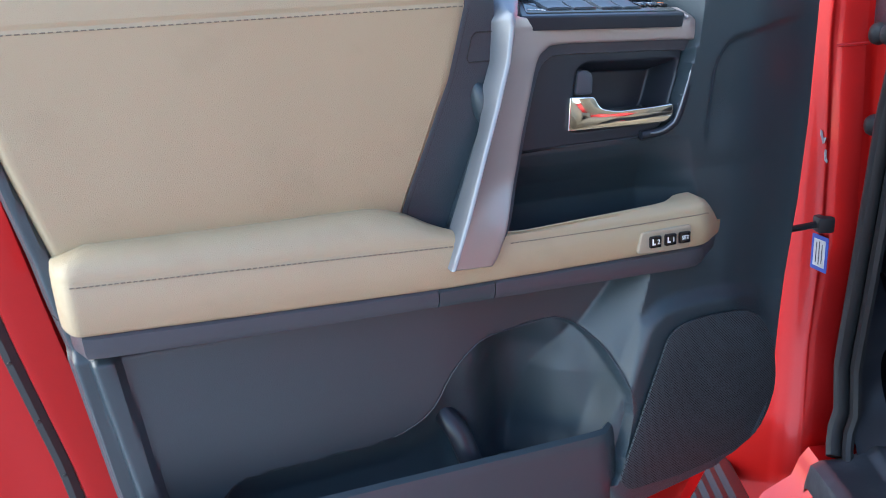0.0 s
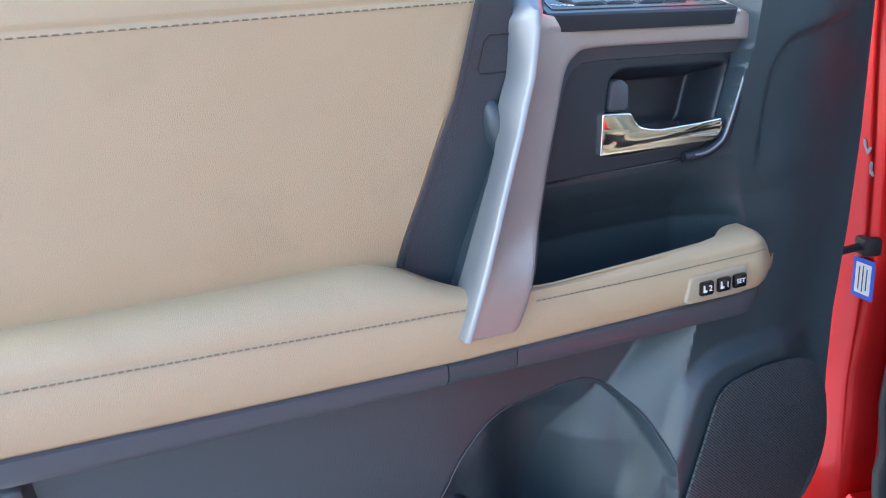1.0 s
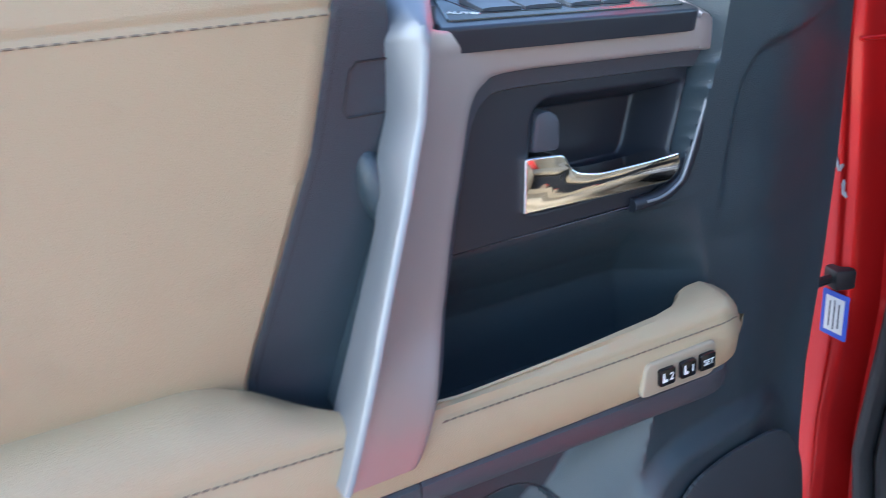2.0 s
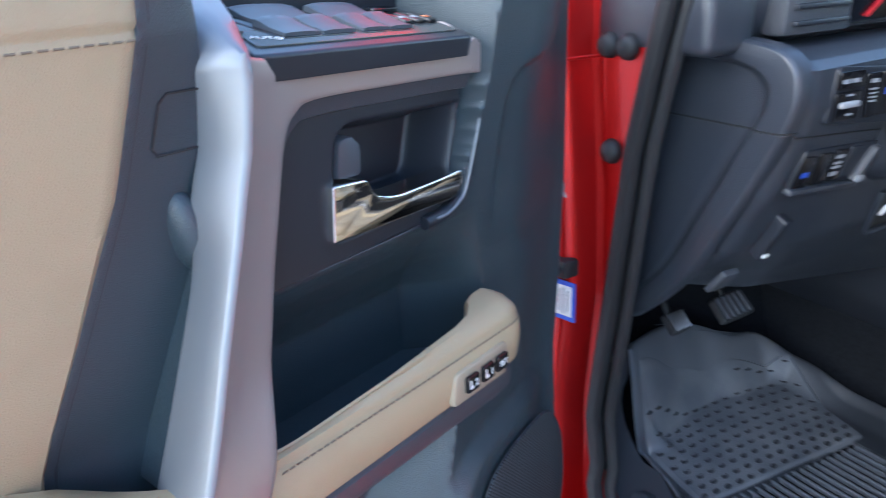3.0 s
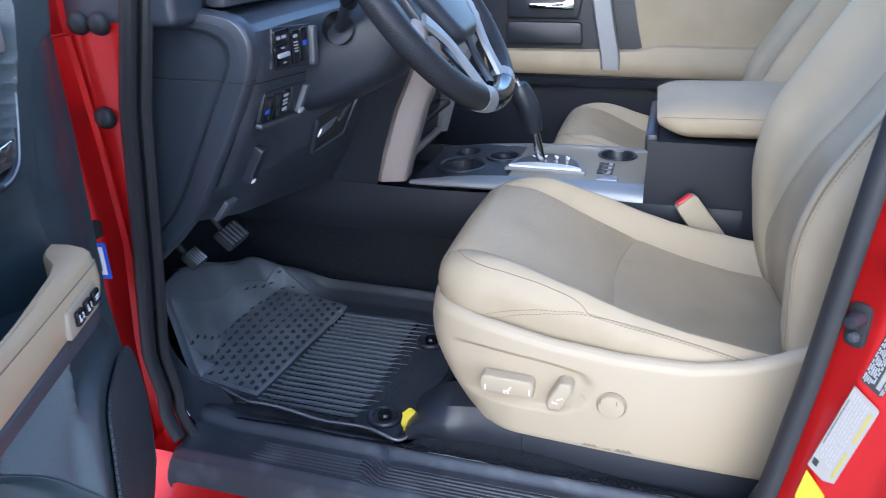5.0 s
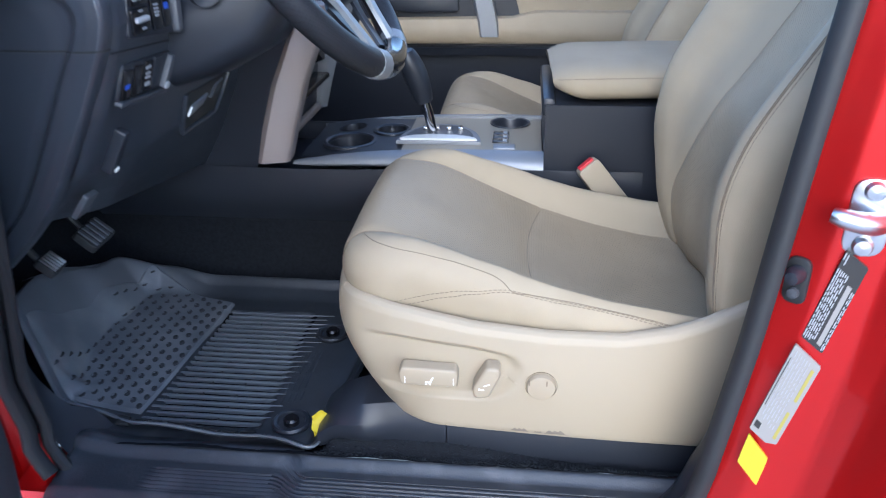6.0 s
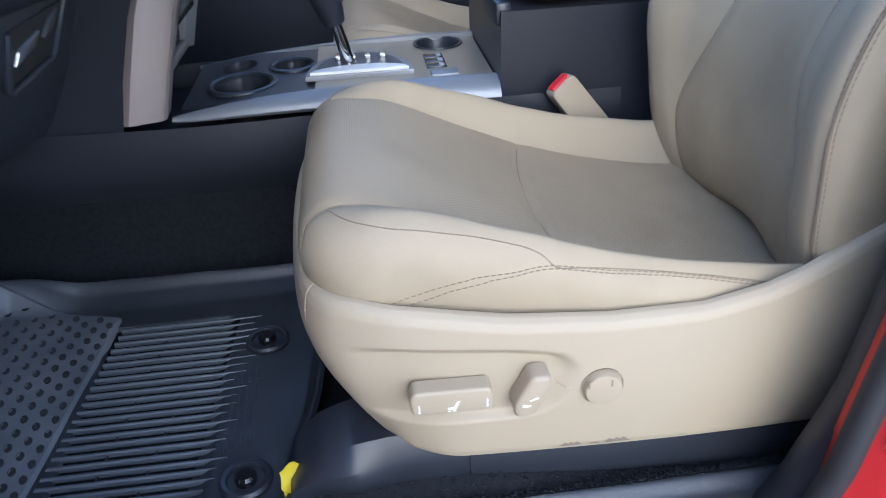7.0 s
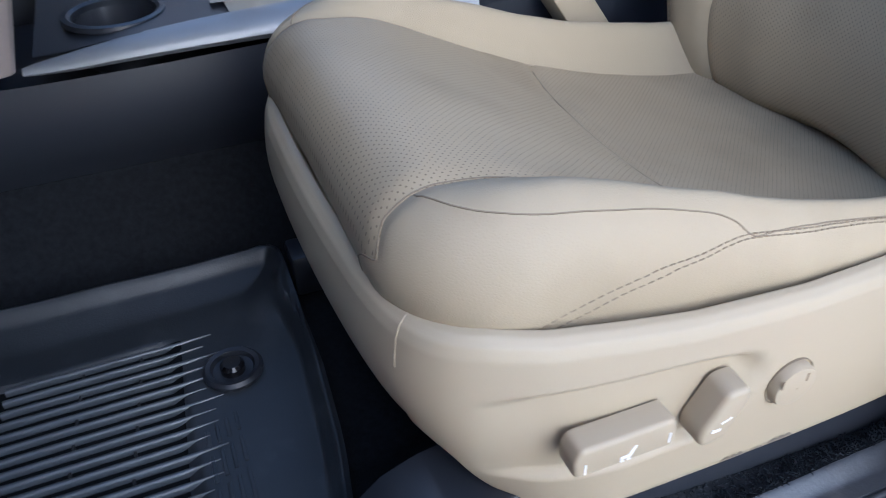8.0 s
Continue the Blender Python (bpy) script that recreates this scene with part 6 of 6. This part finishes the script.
# ---- floor mat ----
fm = thing("floor_mat", "dusty black rubber floor mat with raised rim", "floor mat", pose(0.75, 0.9, 0.56))
MATP = [(0.533, 0.655), (0.550, 0.72), (0.560, 0.775), (0.558, 0.86), (0.568, 0.92), (0.584, 0.96), (0.590, 1.02), (0.592, 1.078), (0.70, 1.118), (0.79, 1.128), (0.845, 1.110), (0.92, 1.112), (0.970, 1.06), (0.968, 0.72), (0.974, 0.628), (0.935, 0.621), (0.905, 0.632), (0.83, 0.622), (0.70, 0.632), (0.60, 0.650)]
TOE = [(0.55, 0.740), (0.59, 0.735), (0.72, 0.715), (0.80, 0.690), (0.845, 0.664), (0.905, 0.654), (0.93, 0.644), (0.965, 0.604)]
MATR = [(q.x, q.y) for q in rpoly(MATP, 0.024)]


def mat_z(x, y):
    d = inside(MATR, x, y)
    z = 0.566 + 0.012 * sstep(0.93, 1.09, y) + 0.004 * sstep(0.6, 0.9, x)
    z += 0.012 * sstep(0.020, 0.004, d) + 0.012 * sstep(0.05, 0.008, d) * sstep(0.85, 0.93, x)
    z += max(0.0, smooth(x, TOE, 0.018) - z) * sstep(0.062, 0.004, d) * sstep(0.955 + 0.075 * sstep(0.69, 0.61, x), 1.05 + 0.02 * sstep(0.69, 0.61, x), y)
    z += 0.005 * math.sin(y * 38) * sstep(0.03, 0.004, d) * sstep(0.62, 0.57, x) * sstep(0.64, 0.68, y)
    z -= 0.003 * sstep(0.005, 0.0, d)
    z += 0.0015 * noise.noise((x * 16, y * 16, 1.0))
    # sunk field between the ribs
    z -= 0.007 * sstep(0.583, 0.590, x) * sstep(0.886, 0.879, x) * sstep(0.905, 0.900, y) * sstep(0.742, 0.758, y)
    return z


def mat_fn(u, v):
    y = 0.622 + 0.510 * v
    xs = [p for p in mat_span(y)]
    x = xs[0] + (xs[1] - xs[0]) * u
    return (x, y, mat_z(x, y))


def mat_span(y):
    hit = []
    m = len(MATR)
    for i in range(m):
        (ax_, ay), (bx, by) = MATR[i], MATR[(i + 1) % m]
        if (ay > y) != (by > y):
            hit.append(ax_ + (bx - ax_) * (y - ay) / (by - ay))
    return (min(hit), max(hit)) if len(hit) > 1 else (0.7, 0.8)


part("mat_base", surf(lambda u, v: mat_fn(u, 0.006 + 0.984 * v), 150, 180), MAT, fm, "black rubber mat tray")
# long drainage ribs, each a raised bar with a pointed end
for k in range(22):
    t = k / 21
    y0, y1 = 0.919 - 0.027 * t, 0.762 - 0.026 * t - 0.003 * ((k * 5) % 4) - 0.004 * (k % 2)
    x = 0.594 + 0.283 * t
    bm = slab([(-0.0024, 0.0), (0.0024, 0.0), (0.0024, 0.45), (0.0024, 0.90), (0.0006, 1.10), (-0.0024, 0.92), (-0.0024, 0.45)], 0.0066, 0.0021, 3)
    for v in bm.verts:
        yy = y0 + (y1 - y0) * v.co.y
        v.co = Vector((x + v.co.x, yy, 0.5605 + 0.004 * sstep(0.6, 0.9, x) + v.co.z))
    part("rib", bm, LIT_RIBS, fm)


for k in range(0, 21, 2):
    for q in (0.36, 0.68):
        x, y = 0.594 + 0.283 * (k + 0.5) / 21, 0.919 - 0.027 * k / 21 - 0.157 * (q + 0.06 * k / 21)
        part("rib_web", rbox(x - 0.0050, x + 0.0050, y - 0.0012, y + 0.0012, mat_z(x, y), mat_z(x, y) + 0.0040, 0.0006), RUBBER, fm)
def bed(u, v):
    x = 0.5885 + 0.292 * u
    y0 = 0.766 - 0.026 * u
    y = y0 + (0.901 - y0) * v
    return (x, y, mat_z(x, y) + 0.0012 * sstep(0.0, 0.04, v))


# sheet over the mat's own rubber, its near-black colour painting the shade there
part("rib_bed", surf(bed, 24, 30), GAP_SHADE, fm, "near-black sheet painted as the shade between the ribs")


# heel pad with a field of small dimples
def pad_at(u, v, up=0.006):
    a = Vector((0.598, 0.923)).lerp(Vector((0.905, 0.896)), u)
    b = Vector((0.614, 1.066)).lerp(Vector((0.945, 1.054)), u)
    b.y += 0.03 * math.sin(math.pi * u) ** 0.7
    q = a.lerp(b, v)
    e = sstep(0.0, 0.012, min(u, 1 - u, v, 1 - v))
    return (q.x, q.y, mat_z(q.x, q.y) - 0.001 + up * e)


part("heel_pad", surf(pad_at, 60, 50), DUSTY, fm, "raised rubber heel pad")
studs = bmesh.new()
for i in range(14):
    for j in range(10):
        u, v = 0.04 + 0.068 * i + (0.034 if j % 2 else 0), 0.06 + 0.099 * j
        if u > 0.97 or (v > 0.9 and u < 0.62):
            continue
        x, y, z = pad_at(u, v)
        q = lathe([(0.0070, 0.0002), (0.0066, 0.0008), (0.0060, 0.0009), (0.0054, 0.0006), (0.0004, 0.0005)], 12, Matrix.Translation((x, y, z - 0.0004)) @ pose(0, 0, 0, 0, 0, 20) @ Matrix.Diagonal((1.0, 0.62, 1, 1)))
        me = bpy.data.meshes.new("t")
        q.to_mesh(me)
        q.free()
        studs.from_mesh(me)
        bpy.data.meshes.remove(me)
# dark discs paint the shaded hollows; the pad's rubber is one colour
tagged(part("dimple_field", studs, DIMPLE_SHADE, fm), kind="stuff")
for x, y in ((0.599, 0.705), (0.822, 0.701)):
    ring = part("mat_clip", lathe([(0.026, -0.002), (0.027, 0.004), (0.024, 0.007), (0.020, 0.006), (0.018, 0.002), (0.0004, 0.001)], 28, Matrix.Translation((x, y, mat_z(x, y)))), SMOOTH, fm, "black mat retaining clip")
    part("clip_cap", lathe([(0.0004, 0.011), (0.008, 0.011), (0.011, 0.008), (0.011, 0.001)], 20, Matrix.Translation((x, y, mat_z(x, y)))), GLOSS, ring)
lip = [q for q in MATR if q[0] < 0.60 and 0.64 < q[1] < 1.03]
lip = sorted(lip, key=lambda q: q[1])
lip = [Vector(lip[i]).lerp(Vector(lip[i + 1]), f) for i in range(len(lip) - 1) for f in (0.0, 0.25, 0.5, 0.75)]
part("dusty_lip", tube([(q.x + 0.0015, q.y, mat_z(q.x + 0.003, q.y) + 0.0012) for q in lip], 0.0019, 8), DUSTY, fm, "pale worn lip of the mat")
# raised moulded emblem bars along the door edge
for k in range(8):
    y = 0.935 - 0.0255 * k
    bm = slab(rpoly([(-0.008, -0.010), (0.007, -0.0085), (0.009, 0.0095), (-0.006, 0.010)], 0.002), 0.0034, 0.001)
    for v in bm.verts:
        a, b = 0.5755 - 0.004 * k / 7 + v.co.x, y + v.co.y
        v.co = Vector((a, b, mat_z(a, b) + v.co.z - 0.0005))
    part("emblem_bar", bm, RUBBER, fm)

# rows of moulded print too fine to read
for j in range(4):
    x = 0.640 + 0.004 * j
    for k in range(4):
        w = 0.020 + 0.007 * ((j * 3 + k * 2) % 3)
        bm = slab(rpoly([(0, -0.0018), (w, -0.0018), (w, 0.0018), (0, 0.0018)], 0.0008), 0.0012, 0.0004)
        for v in bm.verts:
            a, b = x + v.co.x, 0.734 - 0.0085 * j + v.co.y
            v.co = Vector((a, b, mat_z(a, b) + v.co.z - 0.0003))
        part("print_bar", bm, MAT, fm)
        x += w + 0.007

yt = thing("yellow_tag", "crumpled yellow paper tag beside the mat", "paper tag", pose(0.569, 0.645, 0.58))
part("paper", surf(lambda u, v: (0.563 + 0.018 * u + 0.004 * math.sin(9 * v), 0.664 - 0.034 * u, 0.562 + 0.052 * v * (1 - 0.3 * u) + 0.006 * math.sin(8 * u + 5 * v)), 10, 10), YELLOW, yt)

# ---- far door ----
fd = thing("passenger_door", "closed passenger door with tan and charcoal trim", "car door", pose(1.93, 0.45, 0.5))
part("door_panel", surf(lambda u, v: (1.925 - 0.02 * math.sin(math.pi * v), -0.35 + 1.75 * u, 0.50 + 0.75 * v), 20, 14), SMOOTH, fd, "charcoal trim panel")
part("door_skin", rbox(1.95, 2.03, -0.4, 1.4, 0.45, 1.25, 0.02), RED, fd)
part("tan_insert", slab(rpoly([(-0.30, 0.915), (0.425, 0.905), (0.465, 1.10), (0.480, 1.20), (-0.33, 1.20)], 0.015), 0.02, 0.006, m=facing((1.925, 0, 0), (0, 1, 0), (0, 0, 1)) @ Matrix.Diagonal((1, 1, -1, 1))), SEAT, fd, "tan leather insert")
part("armrest", loft([[(1.92, y, 0.835), (1.878, y, 0.845), (1.868, y, 0.86), (1.868, y, 0.885), (1.88, y, h), (1.92, y, h + 0.006)] for y, h in ((-0.30, 0.925), (0.38, 0.925), (0.44, 0.91), (0.80, 0.905), (0.86, 0.90))]), SEAT, fd, "tan padded armrest")
part("lower_strip", loft([[(1.92, y, 0.805), (1.88, y, 0.812), (1.872, y, 0.834), (1.92, y, 0.834)] for y in (-0.32, 0.3, 0.9)]), SMOOTH, fd)
part("grab_handle", loft([[(1.872, y, z), (1.856, y + 0.004, z), (1.856, y + 0.048, z), (1.872, y + 0.055, z)] for y, z in ((0.475, 0.865), (0.478, 0.90), (0.50, 1.0), (0.52, 1.10), (0.53, 1.20))]), BRIGHT, fd, "satin silver grab handle")
part("handle_tray", slab(rpoly([(0.585, 0.925), (0.80, 0.925), (0.80, 0.985), (0.59, 0.985)], 0.012), 0.02, 0.004, m=facing((1.905, 0, 0), (0, -1, 0), (0, 0, 1)) @ Matrix.Diagonal((-1, 1, 1, 1))), SMOOTH, fd, "black door pull tray")
part("grab_rail", rbox(1.86, 1.88, 0.52, 0.80, 1.095, 1.125, 0.006), SILVER, fd)
part("handle_bowl", slab(rpoly([(0.60, 0.995), (0.80, 0.995), (0.80, 1.09), (0.585, 1.09)], 0.012), 0.02, 0.004, m=facing((1.905, 0, 0), (0, -1, 0), (0, 0, 1)) @ Matrix.Diagonal((-1, 1, 1, 1))), SMOOTH, fd, "black handle bowl")
part("door_lever", slab(rpoly([(0.61, 1.02), (0.735, 1.025), (0.735, 1.036), (0.645, 1.04), (0.62, 1.05), (0.61, 1.045)], 0.004), 0.03, 0.004, m=facing((1.895, 0, 0), (0, -1, 0), (0, 0, 1)) @ Matrix.Diagonal((-1, 1, 1, 1))), CHROME, fd, "chrome door lever")
part("lock_knob", rbox(1.87, 1.885, 0.635, 0.655, 1.048, 1.062, 0.003), REDP, fd, "red lock knob")

# ---- labels on the door pillar ----
def pb(y, z, off=0.0):
    """A point on the rear pillar's outer face."""
    lo, hi = 0.0, 1.0
    for _ in range(30):
        mid = (lo + hi) / 2
        lo, hi = (mid, hi) if pillar_b((z - 0.40) / 1.1, mid)[1] > y else (lo, mid)
    p = Vector(pillar_b((z - 0.40) / 1.1, lo))
    return p


def sticker(name, c, w, h, ang, mat, label, bars, skew=0.0):
    """A label laid on the pillar, turned by ang, with printed bars."""
    a = radians(ang)
    p = pb(*c)
    q = pb(c[0] - 0.012, c[1])
    r = (q - p).normalized()
    m = facing(p, r, (0, 0, 1)) @ pose(0, 0, 0, 0, 0, ang)
    sk = lambda q: [(x, y + skew * x) for x, y in q]
    th = part(name, slab(rpoly(sk([(-w / 2, -h / 2), (w / 2, -h / 2), (w / 2, h / 2), (-w / 2, h / 2)]), 0.002), 0.0028, 0, m=m), mat, body, label)
    for x, y, bw, bh, bmt in bars:
        part("print_bar", slab(sk([(x - bw / 2, y - bh / 2), (x + bw / 2, y - bh / 2), (x + bw / 2, y + bh / 2), (x - bw / 2, y + bh / 2)]), 0.0032, 0, m=m), bmt, th)
    return th


def fine_print(seed, lines, top, bottom, w, mat):
    """Lines of print that run along the label, as broken bars."""
    rnd, out = random.Random(seed), []
    for x in lines:
        y = top
        while y > bottom + 0.004:
            h = rnd.uniform(0.003, 0.011)
            out.append((x, y - h / 2, w, min(h, y - bottom), mat))
            y -= h + rnd.uniform(0.0012, 0.003)
    return out


sticker("tyre_label", (0.138, 0.770), 0.030, 0.109, -13, PAPER, "white printed tyre placard", [(0.010, 0.026, 0.003, 0.04, OLIVE), (0.010, -0.026, 0.003, 0.036, OLIVE), (-0.013, 0.01, 0.0008, 0.06, PRINT), (-0.010, -0.044, 0.006, 0.008, PRINT)] + fine_print(5, (-0.0105, -0.0075, -0.0045, -0.0015, 0.0015, 0.0045), 0.050, -0.036, 0.0007, PALE), -0.5)
sticker("warning_tag", (0.1545, 0.690), 0.0255, 0.038, -8, YELLOW, "blank yellow sticker", [], -0.85)
sticker("certification_label", (0.1138, 0.879), 0.023, 0.096, -12, PRINT, "black certification label with white print", [(0.005, -0.010, 0.0042, 0.066, PAPER)] + fine_print(7, (-0.0105, -0.0085, -0.0065, -0.0045, -0.0025, -0.0005), 0.030, -0.046, 0.0011, PALE) + fine_print(9, (0.0090, 0.0106), 0.020, -0.046, 0.0009, PALE) + fine_print(11, (-0.0105, -0.0080), 0.046, 0.034, 0.0011, PALE), -0.45)
sw_p = pb(0.1435, 0.893)
sw_m = facing(sw_p, (pb(0.132, 0.893) - sw_p).normalized(), (0, 0, 1))
dsw = part("door_switch", slab(rpoly([(-0.011, -0.024), (0.011, -0.024), (0.011, 0.024), (-0.011, 0.024)], 0.010), 0.004, 0.002, m=sw_m), RUBBER, body, "black courtesy lamp switch")
part("plunger", lathe([(0.0004, 0.018), (0.006, 0.017), (0.008, 0.012), (0.009, 0.0)], 18, sw_m @ Matrix.Translation((0, 0.008, 0.002))), SMOOTH, dsw)
part("screw", lathe([(0.0004, 0.007), (0.005, 0.006), (0.006, 0.0)], 14, sw_m @ Matrix.Translation((0, -0.012, 0.002))), GREY, dsw)
sk_p = pb(0.102, 0.964)
sk_m = facing(sk_p, (pb(0.090, 0.964) - sk_p).normalized(), (0, 0, 1))
strk = part("striker", slab(rpoly([(-0.017, -0.036), (0.017, -0.036), (0.017, 0.036), (-0.017, 0.036)], 0.016), 0.004, 0.0015, m=sk_m), STEEL, body, "zinc plated door striker")
part("striker_loop", tube(spline([sk_m @ Vector(q) for q in ((0.010, -0.002, 0.003), (0.002, -0.001, 0.013), (-0.012, 0.002, 0.020), (-0.024, 0.005, 0.022), (-0.031, 0.006, 0.021))], 6), lambda t: 0.0105 - 0.0045 * t ** 2, 14), STEEL, strk)
for s in (1, -1):
    part("bolt", lathe([(0.0004, 0.008), (0.007, 0.007), (0.009, 0.003), (0.009, 0.0)], 16, sk_m @ Matrix.Translation((0, 0.026 * s, 0.003))), STEEL, strk)
